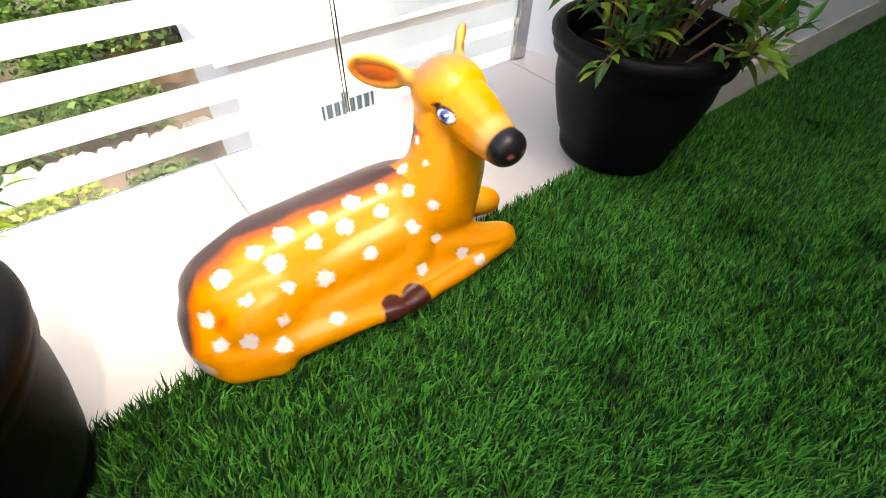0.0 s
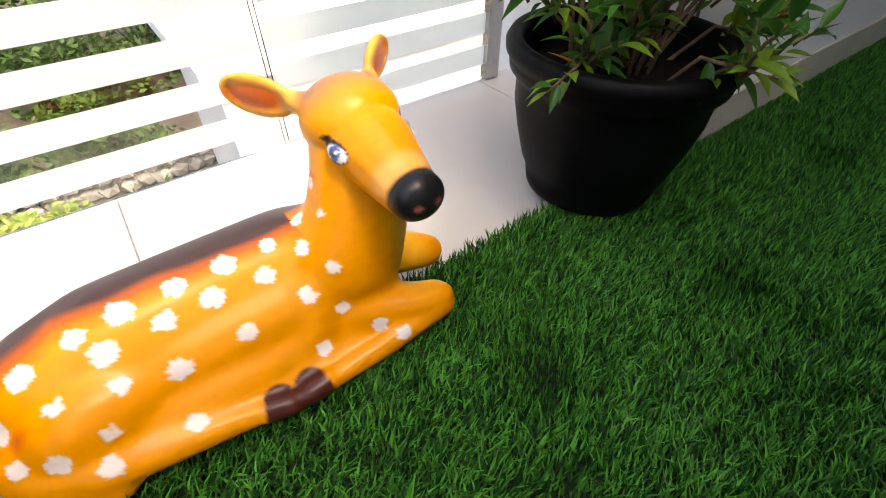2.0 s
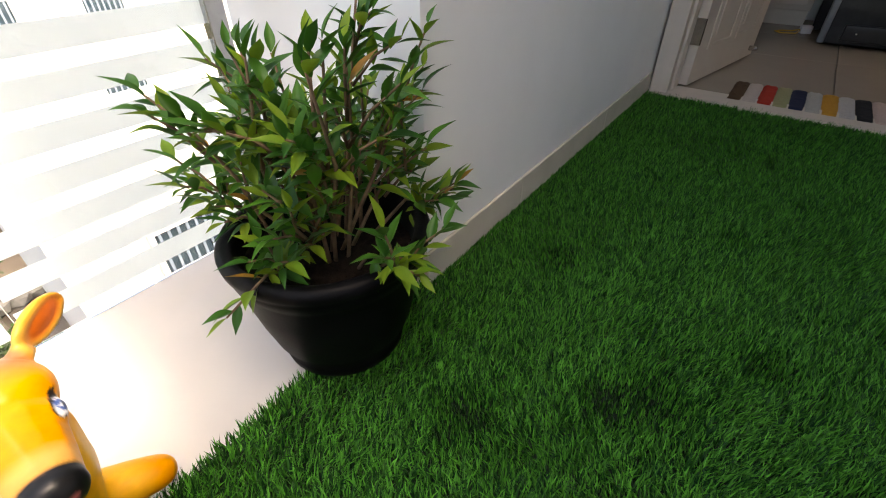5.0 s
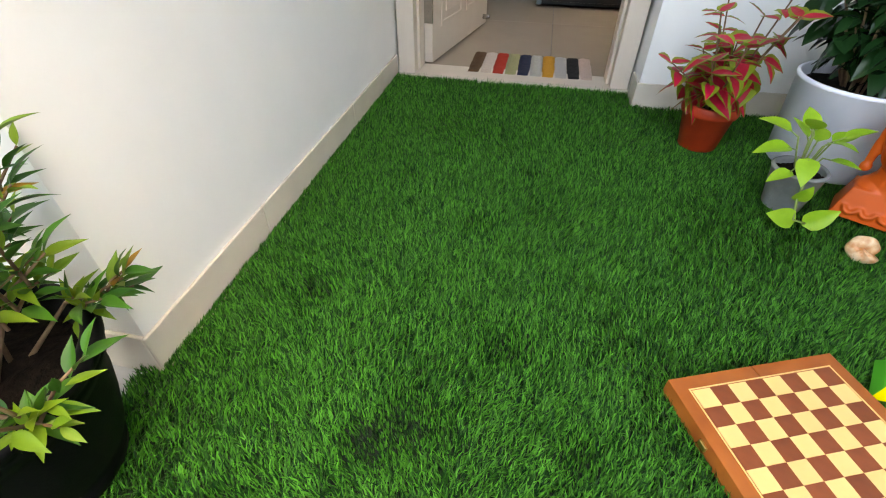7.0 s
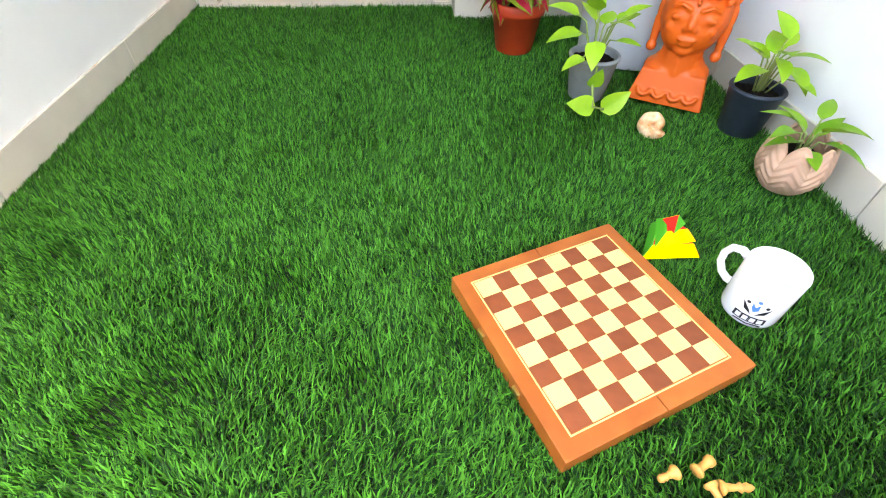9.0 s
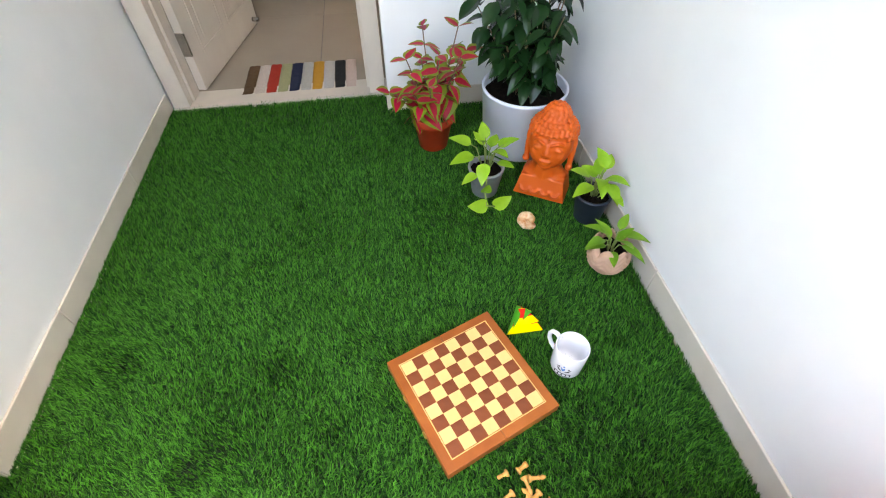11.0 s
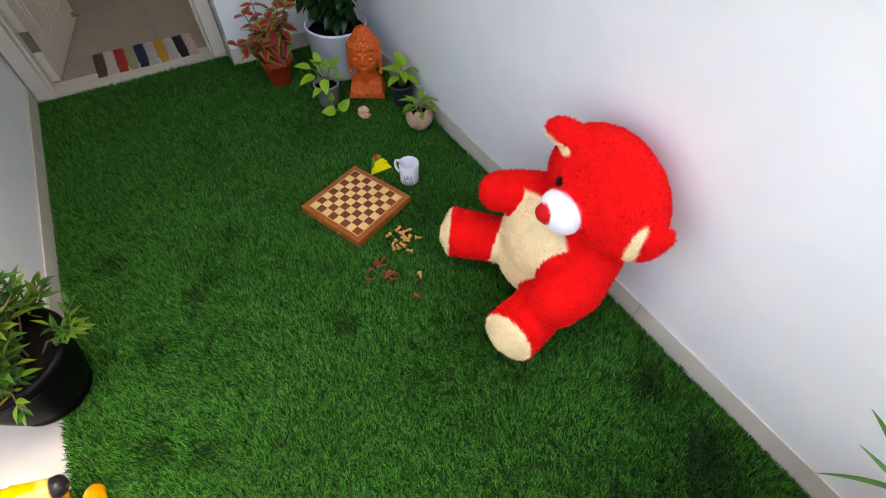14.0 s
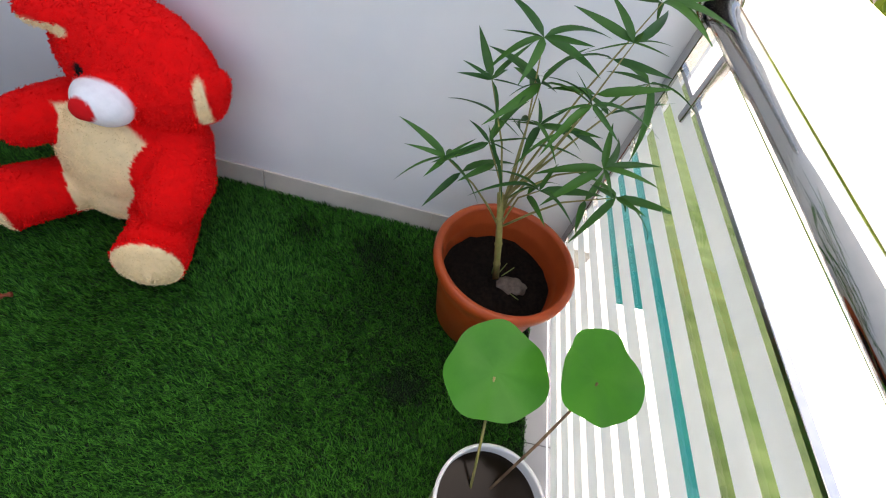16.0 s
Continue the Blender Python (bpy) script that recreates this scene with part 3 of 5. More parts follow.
ra = [bm.verts.new((-2.5 + 0.03 * k, -3.266, -1.02 + 0.008 * math.sin(k * 1.25))) for k in range(284)]
rb = [bm.verts.new((-2.5 + 0.03 * k, -3.90, -0.985 + 0.008 * math.sin(k * 1.25))) for k in range(284)]
for k in range(283):
    bm.faces.new((ra[k], ra[k + 1], rb[k + 1], rb[k]))
sheet = part("sheet", bm, SHEET, awning)
sheet.modifiers.new("thickness", "SOLIDIFY").thickness = 0.004
part("wall", box(-2.45, 5.95, -3.85, -3.35, Z_G - 0.3, -1.08), OUTWALL, awning, smooth=False)
far = thing("parapet_wall", (0, 0, 0), 0, "white rendered parapet wall of the next plot", "garden wall", kind="structure")
part("wall", box(-4.0, 11.0, -5.25, -5.05, Z_G - 0.3, -0.04), OUTWALL, far, smooth=False)
part("coping", box(-4.05, 11.05, -5.30, -5.0, -0.039, 0.02, 0.008, 1), OUTWALL, far, smooth=False)
part("terrace", box(-4.0, 11.0, -5.049, -3.91, -1.2, -0.975), OUTWALL, far, smooth=False)

# ---- leaves and stems ----


def leaf_mesh(name, L, W, mats, widest=0.42, fold=0.25, droop=0.18, n=6, wave=0.0, heart=0.0, cols=(0, 0.55, 1.0), two=False, power=0.85):
    """One leaf along +x, folded at its midrib; with two materials the rim takes the second."""
    bm = bmesh.new()
    rows = []
    for i in range(n + 1):
        t = i / n
        w = W * (math.sin(math.pi * t ** (math.log(0.5) / math.log(widest))) ** power if 0 < t < 1 else 0.02)
        row = []
        for s in [-c for c in cols[:0:-1]] + list(cols):
            x = L * t - heart * L * abs(s) * (1 - t) ** 3 * (1 if t < 0.5 else 0)
            z = -droop * L * t * t + fold * abs(s) * w * 0.5 + wave * L * math.sin(t * 19 + s * 2) * abs(s)
            row.append(bm.verts.new((x, s * w * 0.5, z)))
        rows.append(row)
    m = len(rows[0])
    for a, b in zip(rows, rows[1:]):
        for k in range(m - 1):
            f = bm.faces.new((a[k], b[k], b[k + 1], a[k + 1]))
            if two and k in (0, m - 2):
                f.material_index = 1
    bm.normal_update()
    me = bpy.data.meshes.new(name)
    bm.to_mesh(me)
    bm.free()
    for mm in mats:
        me.materials.append(mm)
    me.polygons.foreach_set("use_smooth", [True] * len(me.polygons))
    return me


def put_leaf(me, parent, base, d, up=(0, 0, 1), scale=1.0, roll=0.0, name="leaf"):
    d = Vector(d).normalized()
    y = Vector(up).cross(d)
    y = y.normalized() if y.length > 1e-3 else d.orthogonal().normalized()
    z = d.cross(y)
    m = Matrix((d, y, z)).transposed().to_4x4()
    ob = new(name, me)
    ob.parent = parent
    ob.matrix_basis = Matrix.Translation(base) @ m @ pose(0, 0, 0, roll, 0, 0) @ Matrix.Scale(scale, 4)
    return ob


SHRUB = surf("shrub_leaf", (0.014, 0.070, 0.010), (0.060, 0.175, 0.016), 20, 0.36, 0.1, 120, obrand=0.75, trans=0.25, spec=0.25)
SHRUB_Y = surf("young_leaf", (0.10, 0.20, 0.015), (0.20, 0.29, 0.02), 20, 0.42, 0.1, 120, obrand=0.7, trans=0.3, spec=0.25)
AMBER = surf("amber_leaf", (0.42, 0.20, 0.02), (0.30, 0.17, 0.03), 30, 0.4, trans=0.3)
L_SHRUB = [leaf_mesh("shrub_leaf", 0.056, 0.0185, [SHRUB], 0.42, 0.45, d, power=1.2) for d in (0.05, 0.2, 0.4)]
L_SHRUB_Y = [leaf_mesh("young_leaf", 0.056, 0.0185, [SHRUB_Y], 0.42, 0.45, d, power=1.2) for d in (0.05, 0.25)]
L_AMBER = leaf_mesh("amber_leaf", 0.056, 0.018, [AMBER], 0.42, 0.3, 0.1, power=1.2)


def black_pot_profile(R, H, rb):
    r1 = R * 0.90
    return [(0, 0.004), (rb - 0.012, 0.004), (rb - 0.004, 0.0), (rb, 0.004), (rb + 0.003, 0.02), (rb + 0.001, 0.026), (rb + (r1 - rb) * 0.34, H * 0.22), (rb + (r1 - rb) * 0.66, H * 0.42), (rb + (r1 - rb) * 0.88, H * 0.60),
            (r1 - 0.004, H * 0.74), (r1 + 0.001, H * 0.80), (R * 0.955, H * 0.82), (R * 0.965, H * 0.87), (R - 0.006, H * 0.885), (R, H * 0.915), (R + 0.001, H * 0.955),
            (R - 0.004, H * 0.99), (R - 0.012, H), (R - 0.020, H * 0.99), (R - 0.024, H * 0.95), (r1 - 0.014, H * 0.80), (r1 - 0.03, H * 0.6), (rb - 0.02, 0.02), (0, 0.02)]


def shrub(at, seed, label, spread=0.200, high=0.32, stems=24):
    rnd = random.Random(seed)
    root = thing("potted_shrub", at, rnd.uniform(0, 90), label, "potted plant", "black pots")
    H = 0.238
    part("pot", lathe(black_pot_profile(0.160, H, 0.104), 64), BLACKPOT, root, "matt black plastic pot with a rolled rim")
    part("soil", soil_disc(0.132, H * 0.80, seed), SOIL, root)
    for k in range(stems):
        a = 2 * math.pi * (k + rnd.uniform(-0.3, 0.3)) / stems
        r = rnd.uniform(0.25, 1.0)
        tip = Vector((math.cos(a) * spread * r, math.sin(a) * spread * r, H + high * rnd.uniform(0.30, 1.05) * (1.2 - 0.4 * r)))
        base = Vector((math.cos(a) * 0.085 * rnd.random(), math.sin(a) * 0.085 * rnd.random(), H * 0.8))
        if k % 5 == 0:
            tip = Vector((math.cos(a) * spread * 1.05, math.sin(a) * spread * 1.05, H + rnd.uniform(-0.01, 0.06)))
        mid = base.lerp(tip, 0.5) + Vector((rnd.uniform(-0.02, 0.02), rnd.uniform(-0.02, 0.02), 0.03))
        pts = [base, base.lerp(mid, 0.5), mid, mid.lerp(tip, 0.5), tip]
        part("stem", tube(pts, [0.0034, 0.0030, 0.0026, 0.0020, 0.0013], 6), BARK, root)
        tips = [(mid, tip)]
        for j in range(4):
            b0 = base.lerp(mid, 0.45).lerp(tip, rnd.uniform(0.0, 0.7))
            side = Vector((rnd.uniform(-1, 1), rnd.uniform(-1, 1), rnd.uniform(0.1, 0.9))).normalized()
            t1 = b0 + (side * 0.7 + Vector((math.cos(a) * 0.4, math.sin(a) * 0.4, 0.45))) * rnd.uniform(0.05, 0.11)
            part("stem", tube([b0, b0.lerp(t1, 0.5) + Vector((0, 0, 0.01)), t1], [0.0024, 0.002, 0.0013], 5), BARK, root)
            tips.append((b0, t1))
        for b0, t1 in tips:
            ax = (t1 - b0).normalized()
            for j in range(9):
                f = 0.12 + 0.88 * j / 8
                p = b0.lerp(t1, min(f, 1.0))
                phi = j * 2.4 + rnd.uniform(-0.4, 0.4)
                o = ax.orthogonal().normalized()
                o = Matrix.Rotation(phi, 3, ax) @ o
                d = o * (1.1 - 0.5 * j / 8) + ax * (0.55 + 0.7 * j / 8) + Vector((0, 0, 0.02))
                u = rnd.random()
                me = L_AMBER if u > 0.985 else L_SHRUB_Y[rnd.randrange(2)] if u > 0.66 else L_SHRUB[rnd.randrange(3)]
                put_leaf(me, root, p, d, scale=rnd.uniform(0.5, 0.98), roll=rnd.uniform(-25, 25))
    return root


shrub((-0.050, -0.188, -0.002), 5, "leafy green shrub in a matt black plastic pot")
shrub((-0.012, -1.234, -0.008), 8, "second leafy shrub in a black plastic pot", spread=0.215, high=0.24, stems=15)

# ---- modelled figures: soft masses fused into one skin ----


def ball(c, r, rot=(0, 0, 0)):
    return ("ball", c, r, rot)


def limb(points, radii):
    return ("limb", points, radii)


def block(c, low, high, tall):
    """A tapered block: base centre, half sizes below and above, height."""
    return ("block", c, low, high, tall)


def relax(me, weight, steps):
    """Eases a skin where weight says so."""
    co, _ = points_of(me)
    e = np.empty(len(me.edges) * 2, np.int32)
    me.edges.foreach_get("vertices", e)
    e = e.reshape(-1, 2)
    n = len(co)
    deg = np.bincount(e.ravel(), minlength=n).astype(np.float32)[:, None]
    w = np.clip(weight, 0, 1)[:, None] * 0.6
    for _ in range(steps):
        acc = np.stack([np.bincount(e[:, 0], co[e[:, 1], k], n) + np.bincount(e[:, 1], co[e[:, 0], k], n) for k in range(3)], 1)
        co = co + w * (acc / np.maximum(deg, 1) - co)
    co = co.astype(np.float32)
    me.vertices.foreach_set("co", co.ravel())
    me.update()


def fused(name, masses, voxel, smooth=6, factor=0.5):
    """One closed skin over ellipsoids and limbs."""
    bm = bmesh.new()
    for m in masses:
        if m[0] == "ball":
            _, c, r, rot = m
            r = r if hasattr(r, "__len__") else (r, r, r)
            t = Matrix.Translation(c) @ Euler([radians(a) for a in rot]).to_matrix().to_4x4() @ Matrix.Diagonal((*r, 1))
            bmesh.ops.create_icosphere(bm, subdivisions=3, radius=1.0, matrix=t)
        elif m[0] == "block":
            _, c, low, high, tall = m
            made = bmesh.ops.create_cube(bm, size=2.0)["verts"]
            for v in made:
                w = low if v.co.z < 0 else high
                v.co = Vector((c[0] + v.co.x * w[0], c[1] + v.co.y * w[1], c[2] + (v.co.z + 1) * 0.5 * tall))
        else:
            _, pts, rad = m
            pts = [Vector(p) for p in pts]
            for a, b, ra, rb in zip(pts, pts[1:], rad, rad[1:]):
                n = max(2, int((b - a).length / (min(ra, rb) * 0.14)))
                for k in range(n + 1):
                    bmesh.ops.create_icosphere(bm, subdivisions=2, radius=ra + (rb - ra) * k / n, matrix=Matrix.Translation(a.lerp(b, k / n)))
    me = bpy.data.meshes.new("tmp")
    bm.to_mesh(me)
    bm.free()
    ob = new("tmp", me)
    rm = ob.modifiers.new("r", "REMESH")
    rm.mode, rm.voxel_size = "VOXEL", voxel
    sm = ob.modifiers.new("s", "SMOOTH")
    sm.iterations, sm.factor = smooth, factor
    dg = bpy.context.evaluated_depsgraph_get()
    out = bpy.data.meshes.new_from_object(ob.evaluated_get(dg))
    out.name = name
    bpy.data.objects.remove(ob)
    bpy.data.meshes.remove(me)
    return out


def points_of(me):
    co = np.empty(len(me.vertices) * 3, np.float32)
    no = np.empty(len(me.vertices) * 3, np.float32)
    me.vertices.foreach_get("co", co)
    me.vertices.foreach_get("normal", no)
    return co.reshape(-1, 3), no.reshape(-1, 3)


def lay_paint(me, rgb):
    at = me.color_attributes.new("paint", "FLOAT_COLOR", "POINT")
    at.data.foreach_set("color", np.concatenate([rgb, np.ones((len(rgb), 1))], 1).astype(np.float32).ravel())


def blend(a, b, f):
    f = np.clip(f, 0, 1)[:, None]
    return a * (1 - f) + np.array(b) * f


def near(co, c, r, soft):
    """1 within r of a centre, falling to 0 over soft; r may differ along the axes."""
    d = np.linalg.norm((co - np.array(c)) / np.array(r), axis=1)
    return np.clip((1 + soft - d) / soft, 0, 1)


def turned(v, rz):
    c, s = math.cos(rz), math.sin(rz)
    return (v[0] * c - v[1] * s, v[0] * s + v[1] * c, v[2])


# spots down the flank that faces the turf: place along the body, height, size
SPOTS = [(-0.033, -1.005, 0.13), (-0.04, -0.955, 0.144), (-0.043, -0.912, 0.149), (-0.046, -0.859, 0.149), (-0.045, -0.806, 0.152),
         (-0.041, -0.756, 0.157), (-0.047, -0.711, 0.169), (-0.011, -0.691, 0.197), (-0.04, -0.684, 0.219), (0.003, -0.99, 0.103),
         (-0.017, -0.938, 0.127), (-0.021, -0.881, 0.13), (-0.023, -0.831, 0.132), (-0.018, -0.774, 0.135), (-0.015, -0.723, 0.153),
         (0.008, -0.94, 0.099), (0.017, -0.888, 0.09), (0.019, -0.816, 0.097), (0.022, -0.743, 0.113), (0.023, -0.706, 0.142),
         (0.031, -0.964, 0.072), (0.058, -0.898, 0.042), (0.031, -1.009, 0.063), (0.057, -0.976, 0.047), (-0.015, -1.042, 0.088),
         (0.038, -0.713, 0.082), (0.066, -0.68, 0.048), (0.088, -0.658, 0.034), (0.055, -0.75, 0.046), (0.016, -1.042, 0.062)]


def deer():
    """A fawn lying with folded legs; its body runs along y and its head looks across, towards +x."""
    masses = [
        limb([(-0.066, -0.995, 0.070), (-0.076, -0.93, 0.080), (-0.080, -0.84, 0.082), (-0.072, -0.74, 0.092), (-0.052, -0.69, 0.104)], [0.074, 0.080, 0.078, 0.076, 0.066]),
        ball((-0.052, -1.01, 0.046), (0.072, 0.072, 0.054)),
        ball((-0.008, -0.966, 0.056), (0.052, 0.078, 0.060), (0, 0, 8)),
        limb([(0.010, -1.035, 0.024), (0.036, -0.985, 0.026), (0.056, -0.90, 0.020), (0.070, -0.835, 0.016)], [0.030, 0.032, 0.022, 0.016]),
        limb([(0.074, -0.832, 0.017), (0.082, -0.808, 0.016)], [0.017, 0.015]),
        limb([(-0.008, -0.728, 0.090), (0.022, -0.742, 0.058), (0.036, -0.768, 0.032)], [0.044, 0.032, 0.020]),
        limb([(0.026, -0.69, 0.050), (0.056, -0.62, 0.038), (0.062, -0.592, 0.036)], [0.036, 0.030, 0.026]),
        limb([(0.064, -0.592, 0.028), (0.076, -0.68, 0.018), (0.080, -0.765, 0.016)], [0.027, 0.019, 0.015]),
        limb([(0.081, -0.762, 0.018), (0.083, -0.786, 0.017)], [0.017, 0.016]),
        limb([(-0.060, -0.66, 0.060), (-0.035, -0.575, 0.036), (-0.026, -0.548, 0.030)], [0.044, 0.034, 0.028]),
        limb([(-0.026, -0.548, 0.024), (-0.060, -0.62, 0.016)], [0.026, 0.018]),
        limb([(-0.024, -0.672, 0.105), (-0.026, -0.648, 0.160), (-0.034, -0.636, 0.215), (-0.050, -0.630, 0.262)], [0.076, 0.066, 0.057, 0.050]),
        ball((-0.052, -0.626, 0.280), (0.055, 0.057, 0.052), (0, 8, 0)),
        ball((-0.012, -0.627, 0.266), (0.056, 0.043, 0.043), (0, 16, 0)),
        limb([(-0.008, -0.627, 0.268), (0.045, -0.627, 0.253), (0.074, -0.627, 0.247)], [0.046, 0.036, 0.030]),
        ball((0.083, -0.627, 0.249), (0.023, 0.030, 0.029)),
        ball((0.000, -0.588, 0.272), (0.020, 0.010, 0.013), (0, 10, -10)),
        ball((0.000, -0.666, 0.272), (0.020, 0.010, 0.013), (0, 10, 10)),
        limb([(-0.072, -0.598, 0.296), (-0.090, -0.578, 0.303)], [0.016, 0.013]),
        limb([(-0.072, -0.656, 0.296), (-0.090, -0.676, 0.301)], [0.016, 0.013]),
        ball((-0.125, -0.548, 0.309), (0.052, 0.012, 0.027), (0, -6, -42)),
        ball((-0.125, -0.700, 0.301), (0.052, 0.012, 0.027), (0, 3, 33)),
        limb([(-0.040, -1.00, 0.034), (-0.030, -0.85, 0.036), (-0.030, -0.68, 0.040)], [0.056, 0.052, 0.050]),
        limb([(0.012, -0.95, 0.028), (0.022, -0.84, 0.032), (0.018, -0.70, 0.036)], [0.038, 0.036, 0.036]),
        limb([(-0.034, -0.96, 0.062), (-0.026, -0.86, 0.060), (-0.020, -0.74, 0.072)], [0.058, 0.056, 0.056]),
        limb([(0.020, -0.95, 0.016), (0.044, -0.86, 0.012), (0.050, -0.78, 0.012), (0.044, -0.68, 0.016)], [0.036, 0.026, 0.026, 0.032]),
        ball((-0.030, -1.040, 0.030), (0.062, 0.046, 0.050)),
        limb([(-0.010, -1.055, 0.006), (0.020, -1.035, 0.004), (0.046, -0.985, 0.004)], [0.028, 0.030, 0.026]),
        limb([(-0.07, -1.02, 0.02), (-0.09, -0.90, 0.02), (-0.085, -0.75, 0.03)], [0.062, 0.062, 0.060]),
    ]
    me = fused("deer_statue", masses, 0.0034, 5)
    co, no = points_of(me)
    trunk = np.clip((0.21 - co[:, 2]) / 0.03, 0, 1) * np.clip((0.070 - co[:, 0]) / 0.012, 0, 1)
    relax(me, trunk, 34)
    co, no = points_of(me)
    # hollow the ears towards the front
    for c in ((-0.128, -0.545, 0.309), (-0.128, -0.702, 0.301)):
        f = near(co, c, (0.036, 0.030, 0.015), 0.8) * (no[:, 0] > 0.25)
        co -= no * (f * 0.007)[:, None]
    co[:, 2] = np.maximum(co[:, 2], -0.004)
    me.vertices.foreach_set("co", co.ravel())
    me.update()
    n = len(co)
    rgb = np.tile([0.70, 0.262, 0.0012], (n, 1))
    x, y, z = co.T
    mott = np.array([noise.noise(Vector(p) * 14) for p in co.tolist()])
    body = y < -0.64 - (z - 0.12) * 0.25
    ridge = (z - 0.086) * 1.1 + (-x - 0.078) * 0.75 + mott * 0.012
    ridge = np.where(y < -0.97, ridge + (-0.97 - y) * 0.55, ridge) * 1.0
    ridge = np.where(y > -0.72, (z - 0.10) * 0.55 + (-x - 0.055) * 1.3 + mott * 0.012, ridge)
    low = z < 0.235
    # the dark stripe runs on over the rump and down its far edge
    rear = no @ np.array([-0.62, -0.74, 0.25]) + mott * 0.10
    ridge = np.maximum(ridge * np.clip((1.06 + y) / 0.03, 0, 1), np.where(y < -0.96, (rear - 0.08) * 0.15 * np.clip((-0.96 - y) / 0.05, 0, 1), -1))
    rgb = blend(rgb, (0.64, 0.12, 0.002), (ridge - 0.032) / 0.024 * low)
    rgb = blend(rgb, (0.045, 0.024, 0.024), (ridge - 0.054) / 0.018 * low)
    rgb = blend(rgb, (0.82, 0.46, 0.03), near(co, (0.0, -0.60, 0.12), (0.05, 0.035, 0.09), 0.7) * 0.7)
    rgb = blend(rgb, (0.70, 0.68, 0.64), near(co, (-0.02, -1.085, 0.022), (0.05, 0.022, 0.014), 0.5) * 0.9)
    # crown of the head and backs of the ears darken
    rgb = blend(rgb, (0.16, 0.09, 0.07), near(co, (-0.085, -0.627, 0.318), (0.035, 0.05, 0.018), 0.9) * 0.75)
    for c in ((-0.128, -0.545, 0.309), (-0.128, -0.702, 0.301)):
        ear = near(co, c, (0.058, 0.05, 0.032), 0.15)
        rgb = blend(rgb, (0.62, 0.33, 0.05), ear * 0.8)
        rgb = blend(rgb, (0.16, 0.10, 0.07), ear * (no[:, 0] < -0.35) * 0.8)
        rgb = blend(rgb, (0.50, 0.10, 0.01), near(co, c, (0.030, 0.03, 0.012), 0.7) * (no[:, 0] > 0.1))
    # muzzle
    rgb = blend(rgb, (0.80, 0.55, 0.25), near(co, (0.062, -0.627, 0.262), (0.012, 0.03, 0.020), 0.8) * 0.35)
    rgb = blend(rgb, (0.008, 0.008, 0.009), near(co, (0.088, -0.627, 0.251), (0.024, 0.034, 0.030), 0.12))
    for s in (-1, 1):
        rgb = blend(rgb, (0.35, 0.10, 0.09), near(co, (0.100, -0.627 + s * 0.011, 0.250), (0.006, 0.004, 0.003), 0.6))
    # hooves
    for c in ((0.080, -0.818, 0.014), (0.083, -0.780, 0.016)):
        rgb = blend(rgb, (0.055, 0.012, 0.008), near(co, c, (0.030, 0.021, 0.026), 0.12))
    # painted eyes with lashes
    for s in (-1, 1):
        ey = -0.627 + s * 0.046
        rgb = blend(rgb, (0.01, 0.008, 0.01), near(co, (0.000, ey, 0.277), (0.019, 0.020, 0.0115), 0.1))
        rgb = blend(rgb, (0.01, 0.008, 0.01), near(co, (-0.018, ey, 0.284), (0.007, 0.020, 0.0035), 0.3))
        rgb = blend(rgb, (0.70, 0.70, 0.74), near(co, (0.002, ey, 0.2765), (0.015, 0.020, 0.0082), 0.1))
        rgb = blend(rgb, (0.05, 0.10, 0.30), near(co, (0.001, ey, 0.277), (0.0085, 0.020, 0.0080), 0.1))
        rgb = blend(rgb, (0.005, 0.005, 0.01), near(co, (0.001, ey, 0.277), (0.0036, 0.020, 0.0036), 0.15))
        rgb = blend(rgb, (0.85, 0.87, 0.92), near(co, (0.004, ey, 0.2792), (0.0022, 0.020, 0.002), 0.2))
    for k, c in enumerate(SPOTS):
        r = (0.0120, 0.0105, 0.0128, 0.0112)[k % 4] * (0.8 if c[1] > -0.76 else 1.0)
        ragged = np.linalg.norm((co - np.array(c)) / r, axis=1) + 0.35 * np.array([noise.noise(Vector(p) * 160) for p in co.tolist()]) if k == 0 else np.linalg.norm((co - np.array(c)) / r, axis=1) + rag
        if k == 0:
            rag = ragged - np.linalg.norm((co - np.array(c)) / r, axis=1)
        rgb = blend(rgb, (0.70, 0.64, 0.60), (1.08 - ragged) / 0.12)
    lay_paint(me, rgb)
    ob = part("deer_statue", me, painted("deer_paint", 0.34, 0.10, 90, coat=0.08))
    ob.matrix_basis = Matrix.Translation((-0.027, -0.028, 0.0)) @ Matrix.Diagonal((0.87, 0.907, 0.83, 1))
    return tagged(ob, "yellow spotted deer statue lying on the turf with folded legs", "statue")


deer()


